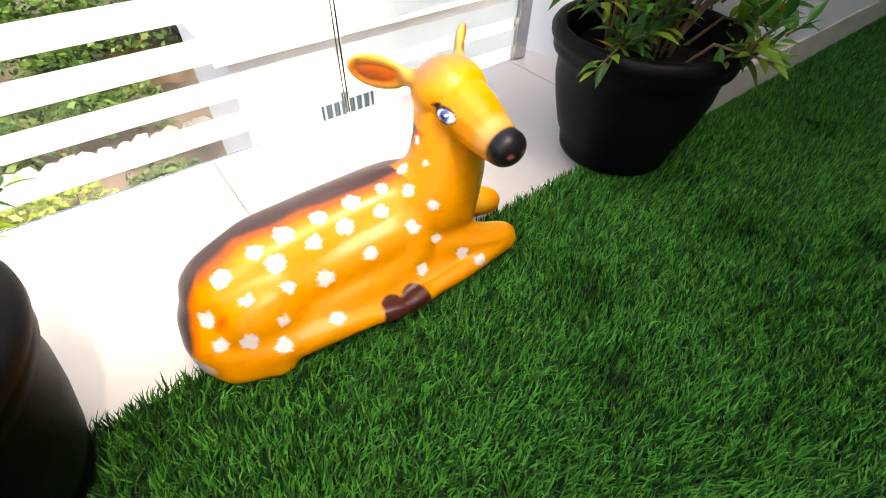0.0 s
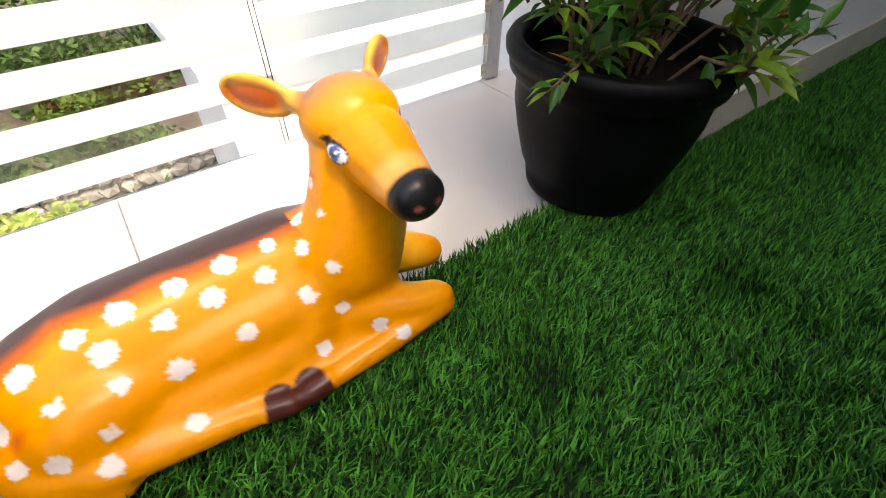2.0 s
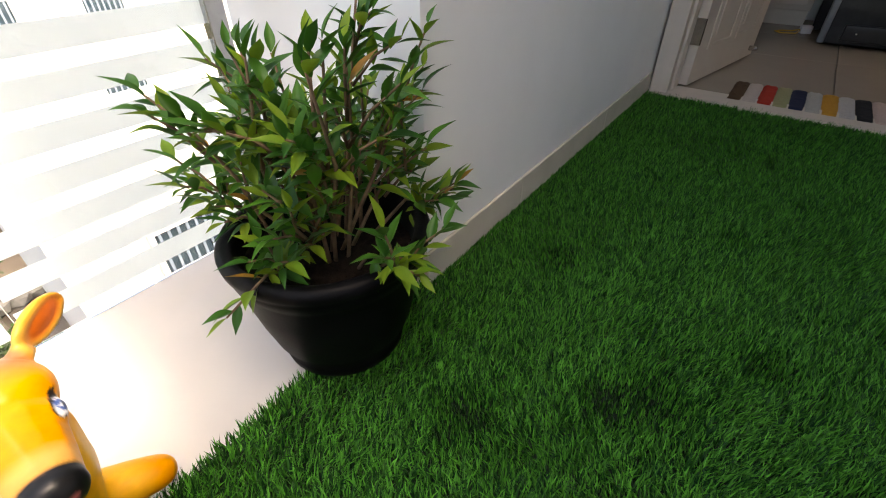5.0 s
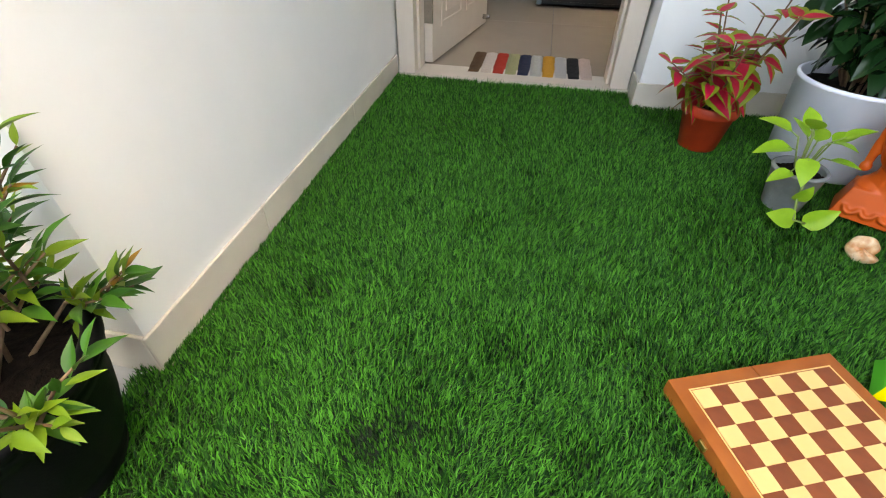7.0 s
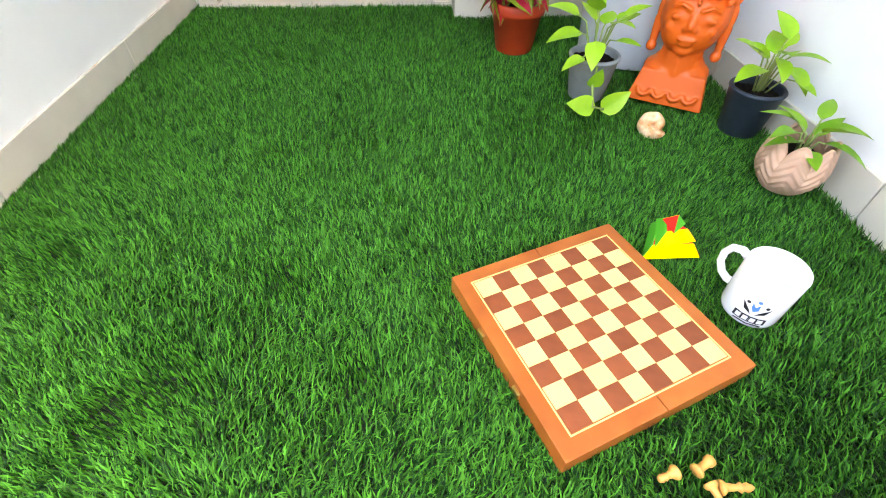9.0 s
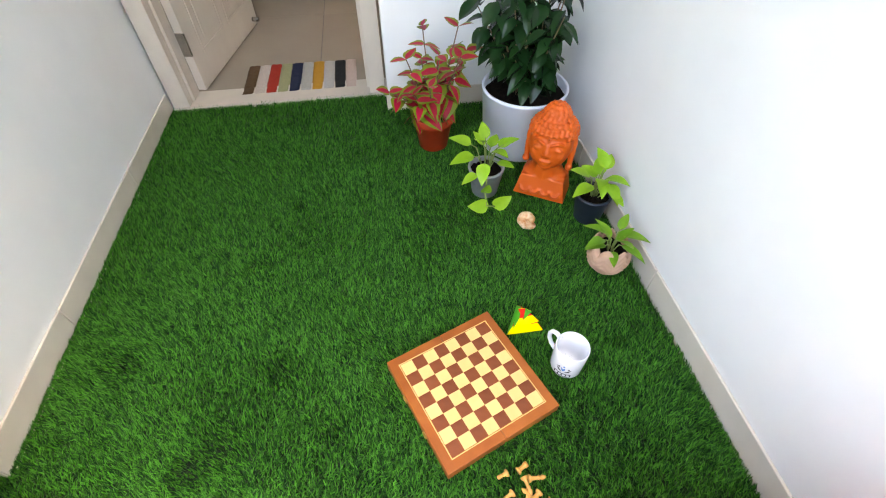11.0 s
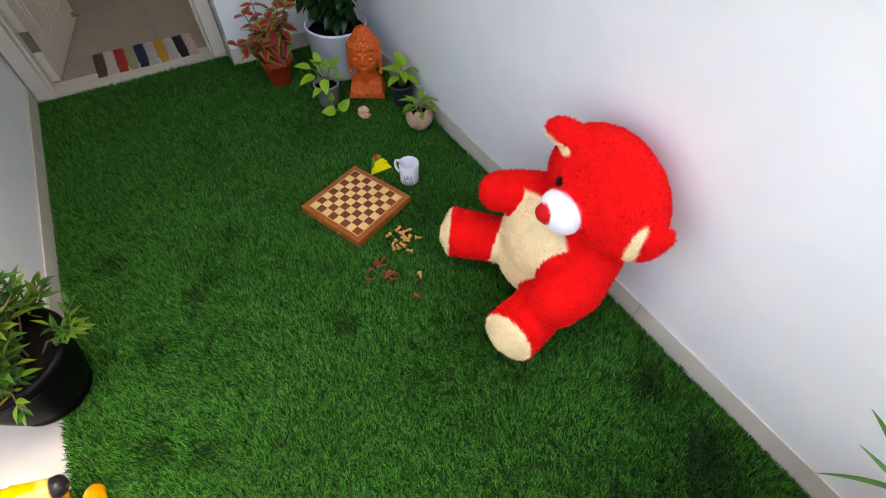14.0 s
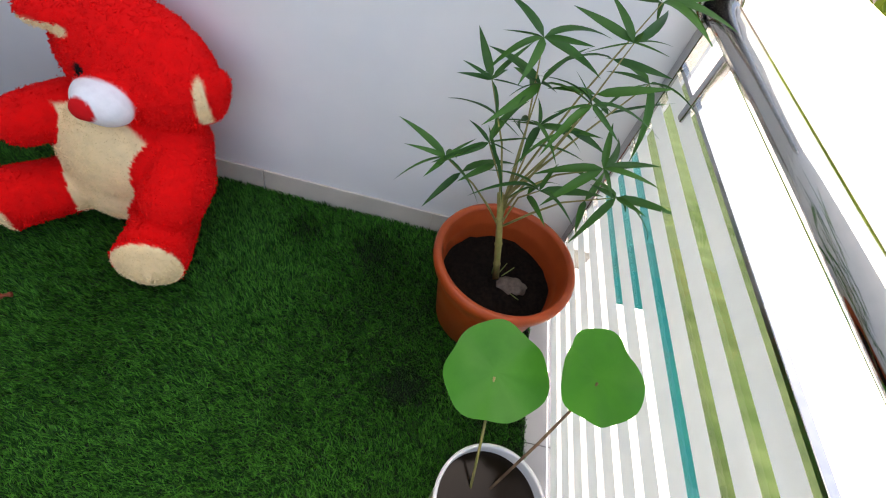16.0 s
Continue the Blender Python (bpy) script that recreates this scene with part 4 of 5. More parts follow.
def fluff(me, count, length, seed, skip=None):
    """Adds short pile to a plush skin: fine curved tufts, coloured like the skin under them."""
    rng = np.random.default_rng(seed)
    co, no = points_of(me)
    col = np.empty(len(co) * 4, np.float32)
    me.color_attributes["paint"].data.foreach_get("color", col)
    col = col.reshape(-1, 4)[:, :3]
    keep = np.ones(len(co), bool) if skip is None else ~skip
    idx = rng.choice(np.nonzero(keep)[0], count)
    p, nn, c = co[idx] + rng.normal(0, 0.0025, (count, 3)), no[idx], col[idx]
    t = np.cross(nn, rng.normal(0, 1, (count, 3)))
    t /= np.linalg.norm(t, axis=1)[:, None] + 1e-9
    down = np.array([0, 0, -0.55]) + rng.normal(0, 0.45, (count, 3))
    ln = rng.uniform(0.6, 1.3, (count, 1)) * length * np.where(c[:, 1:2] > 0.3, 0.6, 1.0)
    mid = p + nn * ln * 0.55 + down * ln * 0.2
    tip = p + nn * ln * 0.80 + down * ln * 0.6
    w = 0.0016
    root = p - nn * 0.002
    new_co = np.stack([root - t * w, root + t * w, mid + t * w * 0.7, mid - t * w * 0.7, tip], 1).reshape(-1, 3)
    base = len(co)
    polys = [list(q.vertices) for q in me.polygons]
    b = base + 5 * np.arange(count)[:, None]
    polys += (b + [0, 1, 2, 3]).tolist() + (b + [3, 2, 4]).tolist()
    out = bpy.data.meshes.new(me.name)
    out.from_pydata(np.concatenate([co, new_co]).tolist(), [], polys)
    shade = rng.uniform(0.94, 1.05, (count, 1))
    lay_paint(out, np.clip(np.concatenate([col, np.repeat(c * shade, 5, 0)]), 0, 1))
    return out


def teddy():
    RED, CREAM = (0.86, 0.0035, 0.0035), (0.94, 0.74, 0.42)
    masses = [
        ball((1.472, -0.730, 0.468), (0.104, 0.196, 0.160), (17, 10, 0)),
        ball((1.428, -0.645, 0.20), (0.135, 0.180, 0.205), (14, -6, 0)),
        ball((1.415, -0.630, 0.11), (0.125, 0.165, 0.110)),
        limb([(1.415, -0.735, 0.085), (1.30, -0.775, 0.080), (1.215, -0.795, 0.082)], [0.090, 0.086, 0.090]),
        ball((1.172, -0.805, 0.092), (0.030, 0.088, 0.096), (0, 0, 14)),
        limb([(1.415, -0.535, 0.09), (1.325, -0.465, 0.105), (1.262, -0.415, 0.118)], [0.085, 0.080, 0.084]),
        ball((1.232, -0.392, 0.124), (0.032, 0.080, 0.092), (0, 0, -38)),
        limb([(1.455, -0.555, 0.330), (1.395, -0.500, 0.322), (1.345, -0.465, 0.318)], [0.064, 0.066, 0.064]),
        limb([(1.440, -0.800, 0.290), (1.365, -0.820, 0.215), (1.320, -0.815, 0.190)], [0.078, 0.088, 0.086]),
        ball((1.440, -0.578, 0.574), (0.042, 0.070, 0.034), (-8, 0, 0)),
        ball((1.462, -0.914, 0.440), (0.030, 0.030, 0.086), (20, 0, 0)),
        ball((1.350, -0.710, 0.444), (0.056, 0.068, 0.056), (17, 0, 0)),
        ball((1.302, -0.696, 0.452), (0.022, 0.028, 0.028)),
    ]
    me = fused("teddy_bear", masses, 0.0075, 6)
    co, no = points_of(me)
    co[:, 0] = np.minimum(co[:, 0], 1.580)
    co[:, 2] = np.maximum(co[:, 2], 0.0)
    me.vertices.foreach_set("co", co.ravel())
    me.update()
    co, no = points_of(me)
    rgb = np.tile(RED, (len(co), 1))
    # belly panel, soles, ear linings
    belly = near(co, (1.305, -0.625, 0.225), (0.13, 0.175, 0.200), 0.05) * (no[:, 0] < 0.15)
    legs = np.maximum.reduce([near(co, (1.29, -0.785, 0.085), (0.17, 0.104, 0.116), 0.03), near(co, (1.31, -0.45, 0.107), (0.13, 0.085, 0.090), 0.03),
                              near(co, (1.360, -0.82, 0.22), (0.125, 0.105, 0.125), 0.03), near(co, (1.370, -0.480, 0.32), (0.11, 0.078, 0.072), 0.03)])
    rgb = blend(rgb, CREAM, belly * (legs < 0.5))
    for c, d in (((1.160, -0.806, 0.092), (-0.97, -0.24)), ((1.214, -0.378, 0.126), (-0.80, 0.60))):
        flat = no[:, 0] * d[0] + no[:, 1] * d[1]
        rgb = blend(rgb, CREAM, near(co, c, (0.088, 0.092, 0.098), 0.05) * np.clip((flat - 0.45) / 0.1, 0, 1))
    for c, r, ax in (((1.410, -0.572, 0.554), (0.036, 0.058, 0.018), (-0.75, 0, -0.65)), ((1.436, -0.892, 0.432), (0.026, 0.017, 0.068), (-0.9, 0.3, 0))):
        rgb = blend(rgb, CREAM, near(co, c, r, 0.15) * ((no @ np.array(ax)) > -0.2))
    mz = near(co, (1.332, -0.708, 0.444), (0.056, 0.070, 0.058), 0.06)
    rgb = blend(rgb, (0.85, 0.83, 0.82), mz)
    nose = near(co, (1.290, -0.694, 0.453), (0.027, 0.032, 0.032), 0.08)
    rgb = blend(rgb, (0.62, 0.006, 0.008), nose)
    for c in ((1.386, -0.653, 0.484), (1.384, -0.747, 0.466)):
        rgb = blend(rgb, (0.01, 0.008, 0.008), near(co, c, (0.017, 0.017, 0.017), 0.2))
    lay_paint(me, rgb)
    me = fluff(me, 90000, 0.0020, 3, (mz > 0.4) | (nose > 0.3))
    ob = part("teddy_bear", me, painted("plush", 0.95, 0.2, 200))
    ob.matrix_basis = Matrix.Translation((-0.069, 0.041, 0.0)) @ Matrix.Diagonal((1.08, 1.03, 1.04, 1))
    return tagged(ob, "large red and cream plush teddy bear sitting against the wall", "teddy bear")


teddy()


def buddha():
    """A bust on a curved base: shoulders, neck, face, hair curls and topknot; local -y is its front."""
    masses = [
        block((0, 0.006, 0.004), (0.086, 0.054), (0.070, 0.042), 0.070),
        ball((0, 0.008, 0.070), (0.074, 0.046, 0.034)),
        ball((0, 0.008, 0.088), (0.056, 0.044, 0.030)),
        limb([(0, 0.010, 0.075), (0, 0.006, 0.130)], [0.050, 0.046]),
        ball((0, 0.000, 0.186), (0.070, 0.062, 0.066)),
        ball((0, -0.009, 0.162), (0.062, 0.054, 0.054)),
        ball((0, -0.042, 0.128), (0.022, 0.018, 0.014)),
        ball((0, 0.012, 0.222), (0.070, 0.066, 0.044)),
        ball((0, 0.016, 0.272), (0.036, 0.036, 0.030)),
        limb([(0, -0.055, 0.206), (0, -0.064, 0.176)], [0.005, 0.009]),
        ball((-0.009, -0.062, 0.170), 0.0065), ball((0.009, -0.062, 0.170), 0.0065),
        ball((0, -0.060, 0.150), (0.020, 0.007, 0.005)), ball((0, -0.058, 0.141), (0.016, 0.007, 0.005)),
        ball((0, -0.062, 0.219), 0.005),
    ]
    for s in (-1, 1):
        masses += [
            ball((s * 0.028, -0.053, 0.190), (0.019, 0.006, 0.007), (0, s * 8, 0)),
            limb([(s * 0.010, -0.0605, 0.205), (s * 0.029, -0.0580, 0.213), (s * 0.047, -0.046, 0.206)], [0.0035, 0.004, 0.003]),
            ball((s * 0.069, 0.008, 0.188), (0.011, 0.014, 0.028)),
            limb([(s * 0.070, 0.006, 0.166), (s * 0.070, 0.004, 0.126)], [0.011, 0.009]),
            ball((s * 0.070, 0.002, 0.112), 0.012),
            ball((s * 0.036, -0.040, 0.168), (0.018, 0.013, 0.016)),
        ]
        for k in range(2):
            cx = s * (0.018 + 0.033 * k)
            masses.append(limb([(cx - 0.014, -0.046, 0.032), (cx - 0.010, -0.048, 0.024), (cx, -0.049, 0.020), (cx + 0.010, -0.048, 0.024), (cx + 0.014, -0.046, 0.032)], [0.004, 0.0045, 0.005, 0.0045, 0.004]))
    rnd = random.Random(2)
    for ring, (z, r, n) in enumerate([(0.222, 0.071, 27), (0.234, 0.069, 27), (0.246, 0.062, 25), (0.257, 0.051, 20), (0.268, 0.040, 16), (0.279, 0.036, 15), (0.289, 0.029, 12), (0.297, 0.020, 9), (0.302, 0.008, 4)]):
        for k in range(n):
            a = 2 * math.pi * (k + 0.5 * (ring % 2)) / n
            if ring < 1 and math.sin(a) < -0.80:
                continue
            masses.append(ball((r * math.cos(a), 0.010 + r * math.sin(a), z), 0.0074))
    me = fused("buddha_bust", masses, 0.0026, 4, 0.45)
    clay = surf("terracotta_paint", (0.66, 0.105, 0.010), (0.60, 0.09, 0.009), 18, 0.42, 0.12, 160, stain=0.10)
    ob = part("buddha_bust", me, clay)
    ob.matrix_basis = pose(1.459, 0.756, -0.001, -3, 0, -31) @ Matrix.Diagonal((1.07, 1.07, 1.12, 1))
    return tagged(ob, "orange terracotta bust statue with curled hair standing on the turf", "statue")


buddha()

# ---- potted plants along the long wall ----


def pot_profile(R, H, rb, rim=0.012, wall=0.006, lip=0.02):
    return [(0, 0.002), (rb - 0.004, 0.002), (rb, 0.006), (R - rim * 0.7, H - lip), (R - rim * 0.2, H - lip + 0.001), (R, H - lip * 0.7), (R, H - 0.003), (R - 0.003, H),
            (R - wall - 0.002, H), (R - wall - 0.004, H - 0.004), (R - rim * 0.7 - wall, H - lip - 0.01), (rb - wall, 0.012), (0, 0.012)]


COLEUS_C = surf("coleus_crimson", (0.56, 0.004, 0.045), (0.22, 0.006, 0.016), 40, 0.5, 0.5, 150, obrand=0.7, trans=0.15)
COLEUS_G = surf("coleus_margin", (0.26, 0.34, 0.018), (0.13, 0.19, 0.012), 40, 0.5, 0.5, 150, obrand=0.5, trans=0.2)
FICUS = surf("glossy_leaf", (0.006, 0.026, 0.008), (0.016, 0.055, 0.014), 20, 0.25, 0.1, 120, obrand=0.7, trans=0.1)
POTHOS = surf("pothos_leaf", (0.18, 0.40, 0.015), (0.34, 0.56, 0.04), 26, 0.35, 0.1, 90, obrand=0.45, trans=0.25)
POTHOS_D = surf("pothos_dark_leaf", (0.09, 0.25, 0.012), (0.20, 0.38, 0.025), 26, 0.35, 0.1, 90, obrand=0.45, trans=0.25)
BAMBOO = surf("bamboo_leaf", (0.014, 0.075, 0.012), (0.055, 0.17, 0.018), 24, 0.48, 0.1, 120, obrand=0.75, trans=0.25)
LOTUS = surf("lotus_leaf", (0.030, 0.19, 0.008), (0.048, 0.24, 0.012), 14, 0.5, 0.15, 60, trans=0.25)
PETIOLE = surf("pale_stem", (0.18, 0.26, 0.06), (0.24, 0.30, 0.09), 40, 0.5)


def coleus():
    rnd = random.Random(21)
    root = thing("potted_coleus", (1.110, 1.097, -0.002), 0, "crimson and lime coleus in a red clay pot", "potted plant")
    part("pot", lathe(pot_profile(0.082, 0.146, 0.056, 0.012, 0.006, 0.034), 48), REDPOT, root, "terracotta red clay pot")
    part("soil", soil_disc(0.068, 0.118, 3), SOIL, root)
    metal = [leaf_mesh("coleus_leaf", 0.088, 0.068, [COLEUS_C, COLEUS_G], 0.36, 0.14, d, 8, 0.016, cols=(0, 0.28, 0.52, 1.0), two=True) for d in (0.1, 0.25, 0.45)]
    for k in range(15):
        a = 2 * math.pi * (k + rnd.uniform(-0.3, 0.3)) / 15
        r = rnd.uniform(0.02, 0.165)
        tip = Vector((math.cos(a) * r, math.sin(a) * r, 0.25 + rnd.uniform(0.0, 0.27) * (1.2 - r * 3.5)))
        base = Vector((math.cos(a) * 0.02, math.sin(a) * 0.02, 0.12))
        part("stem", tube([base, base.lerp(tip, 0.5) + Vector((0, 0, 0.02)), tip], [0.003, 0.0025, 0.002], 6), BARK, root)
        for lev in range(4):
            p = base.lerp(tip, 1.0 - 0.20 * lev)
            for j in range(2):
                b = a + lev * 1.57 + j * math.pi + rnd.uniform(-0.5, 0.5)
                d = Vector((math.cos(b), math.sin(b), 0.45 - 0.25 * lev + rnd.uniform(-0.3, 0.2)))
                put_leaf(metal[min(2, lev)], root, p, d, scale=(0.62 + 0.14 * lev) * rnd.uniform(0.8, 1.15), roll=rnd.uniform(-25, 25))


def ficus():
    rnd = random.Random(31)
    root = thing("potted_ficus", (1.452, 1.065, -0.002), 0, "dark glossy leafy plant in a white cylindrical pot", "potted plant")
    part("pot", lathe(pot_profile(0.160, 0.252, 0.142, 0.004, 0.006, 0.012), 64), WHITEPOT, root, "glossy white cylindrical pot")
    part("soil", soil_disc(0.150, 0.215, 4), SOIL, root)
    ms = [leaf_mesh("ficus_leaf", 0.078, 0.044, [FICUS], 0.42, 0.3, d, 5) for d in (0.1, 0.35, 0.6)]
    for k in range(28):
        a = 2 * math.pi * k / 28 + rnd.uniform(-0.2, 0.2)
        r = rnd.uniform(0.03, 0.19)
        tip = Vector((min(math.cos(a) * r, 0.13), math.sin(a) * r, 0.34 + rnd.uniform(0, 0.30) * (1.25 - r * 3)))
        base = Vector((math.cos(a) * 0.04, math.sin(a) * 0.04, 0.21))
        part("stem", tube([base, base.lerp(tip, 0.5) + Vector((0, 0, 0.03)), tip], [0.004, 0.003, 0.0015], 6), BARK, root)
        for j in range(13):
            p = base.lerp(tip, 0.30 + 0.70 * j / 12) + Vector((0, 0, 0.02))
            b = j * 2.4 + rnd.uniform(-0.5, 0.5)
            d = Vector((math.cos(b) - 0.15, math.sin(b) - 0.1, rnd.uniform(-0.9, 0.2)))
            if root.location.x + p.x + d.normalized().x * 0.06 > X_R - 0.01:
                d.x = -abs(d.x)
            put_leaf(ms[rnd.randrange(3)], root, p, d, scale=rnd.uniform(0.75, 1.25), roll=rnd.uniform(-20, 20))


L_POTHOS = [leaf_mesh("pothos_leaf", 0.072, 0.050, [POTHOS], 0.32, 0.22, d, 7, heart=0.12) for d in (0.1, 0.35)]
L_POTHOS_D = [leaf_mesh("pothos_leaf", 0.076, 0.038, [POTHOS_D], 0.36, 0.28, d, 7, heart=0.06) for d in (0.15, 0.45)]


def pothos(root, leaves, rows, H):
    """Rows: leaf base x, y, z, heading in degrees, rise, size."""
    for x, y, z, head, rise, size in rows:
        c, s = math.cos(radians(head)), math.sin(radians(head))
        base = Vector((x, y, z))
        part("stem", tube([(x * 0.15, y * 0.15, H - 0.012), (x * 0.6, y * 0.6, H + (z - H) * 0.75 + 0.008), base], [0.0022, 0.002, 0.0015], 6), PETIOLE, root)
        put_leaf(leaves[int(size * 100) % 2], root, base, (c, s, rise), scale=size, roll=(x * 400) % 30 - 15)


def small_pots():
    g = thing("potted_pothos", (1.255, 0.786, -0.002), 0, "lime pothos trailing from a grey pot", "potted plant", "pothos pots")
    GREY = surf("grey_cement", (0.30, 0.31, 0.31), (0.24, 0.25, 0.255), 40, 0.75, 0.35, 220, stain=0.2)
    part("pot", lathe(pot_profile(0.064, 0.114, 0.046, 0.004, 0.006, 0.008), 40), GREY, g, "rough grey cement pot")
    part("soil", soil_disc(0.057, 0.096, 6), SOIL, g)
    pothos(g, L_POTHOS, [(-0.055, -0.005, 0.165, 190, 0.1, 1.05), (-0.02, -0.045, 0.155, 250, -0.3, 0.95), (0.02, -0.02, 0.190, 300, 0.5, 0.85), (0.045, 0.01, 0.185, 20, 0.5, 0.85),
                         (-0.01, 0.03, 0.185, 120, 0.6, 0.8), (0.02, 0.03, 0.175, 60, 0.3, 0.8), (-0.05, -0.055, 0.125, 200, -0.1, 0.75),
                         (-0.06, 0.02, 0.20, 160, 0.5, 0.95), (-0.02, 0.0, 0.215, 230, 0.9, 0.9), (0.03, -0.045, 0.16, 320, 0.1, 0.8), (0.0, 0.045, 0.20, 95, 0.8, 0.8), (0.05, -0.01, 0.205, 350, 0.9, 0.75)], 0.11)
    vine = [(-0.01, -0.06, 0.11), (-0.02, -0.085, 0.07), (-0.015, -0.105, 0.025), (0.015, -0.105, 0.018)]
    part("vine", tube(vine, 0.003, 8), PETIOLE, g)
    for p, d, s in ((vine[1], (0.1, -0.4, 0.8), 0.75), (vine[2], (-0.9, -0.2, 0.25), 1.0), (vine[3], (0.75, -0.2, 0.75), 1.0)):
        put_leaf(L_POTHOS[0], g, p, d, up=(0, -1, 0.6), scale=s)
    n = thing("potted_pothos", (1.575, 0.600, -0.002), 0, "bright pothos in a dark navy pot by the wall", "potted plant", "pothos pots")
    NAVY = surf("navy_plastic", (0.018, 0.026, 0.038), (0.024, 0.034, 0.048), 50, 0.45, 0.1, 200, stain=0.1)
    part("pot", lathe(pot_profile(0.060, 0.112, 0.044, 0.003, 0.005, 0.008), 40), NAVY, n, "smooth dark navy pot")
    part("soil", soil_disc(0.054, 0.092, 7), SOIL, n)
    pothos(n, L_POTHOS, [(-0.03, -0.02, 0.160, 200, 0.1, 0.95), (0.0, -0.02, 0.180, 260, -0.1, 0.85), (0.005, 0.01, 0.185, 80, 0.8, 0.85), (0.02, -0.02, 0.185, 310, 0.5, 0.95),
                         (0.025, -0.03, 0.165, 280, -0.1, 0.95), (0.03, -0.06, 0.150, 290, -0.1, 0.7), (0.0, 0.02, 0.17, 150, 0.5, 0.8),
                         (-0.04, 0.0, 0.19, 175, 0.5, 0.9), (-0.01, -0.04, 0.20, 235, 0.7, 0.85), (0.01, 0.0, 0.22, 110, 1.2, 0.85), (0.03, 0.02, 0.195, 60, 0.7, 0.75)], 0.10)
    p = thing("potted_pothos", (1.550, 0.380, -0.002), 0, "green pothos in a carved petal-edged clay pot", "potted plant", "pothos pots")
    CLAY = surf("carved_clay", (0.58, 0.36, 0.24), (0.50, 0.30, 0.20), 40, 0.75, 0.25, 200, stain=0.12)
    prof = [(0, 0.002), (0.028, 0.002), (0.039, 0.008), (0.053, 0.026), (0.060, 0.040), (0.063, 0.052), (0.063, 0.066), (0.060, 0.082), (0.055, 0.098), (0.051, 0.108),
            (0.047, 0.108), (0.050, 0.098), (0.056, 0.080), (0.058, 0.064), (0.056, 0.05), (0.03, 0.014), (0, 0.014)]
    prof = [(a[0] + (b[0] - a[0]) * k / 6, a[1] + (b[1] - a[1]) * k / 6) for a, b in zip(prof, prof[1:]) for k in range(6)] + [prof[-1]]
    bm = lathe(prof, 168)
    for v in bm.verts:
        a = math.atan2(v.co.y, v.co.x)
        r = math.hypot(v.co.x, v.co.y)
        pet = abs(math.sin(a * 3.5))
        if v.co.z > 0.06:
            v.co.z += (v.co.z - 0.06) / 0.04 * (0.026 * pet ** 0.7 - 0.016)
        if r > 0.04:
            chev = math.sin((v.co.z * 360) + 20 * abs(((a * 3.5 / math.pi) % 1.0) - 0.5))
            k = 1 + 0.022 * chev + 0.03 * (pet - 0.6)
            v.co.x *= k
            v.co.y *= k
    part("pot", bm, CLAY, p, "carved pinkish clay pot with petal edge")
    part("soil", soil_disc(0.056, 0.072, 8), SOIL, p)
    pothos(p, L_POTHOS_D, [(-0.03, -0.01, 0.115, 180, 0.3, 0.75), (-0.01, 0.01, 0.125, 110, 0.9, 0.85), (0.01, 0.0, 0.120, 20, 0.7, 0.8), (0.02, -0.02, 0.115, 310, 0.2, 0.95),
                           (0.03, 0.01, 0.130, 330, 0.4, 0.95), (-0.01, -0.03, 0.105, 250, 0.0, 0.7),
                           (-0.02, 0.02, 0.135, 150, 0.6, 0.85), (0.0, -0.02, 0.14, 280, 0.7, 0.9), (0.02, 0.02, 0.145, 50, 0.8, 0.75), (-0.035, 0.0, 0.13, 200, 0.5, 0.85)], 0.08)


coleus()
ficus()
small_pots()


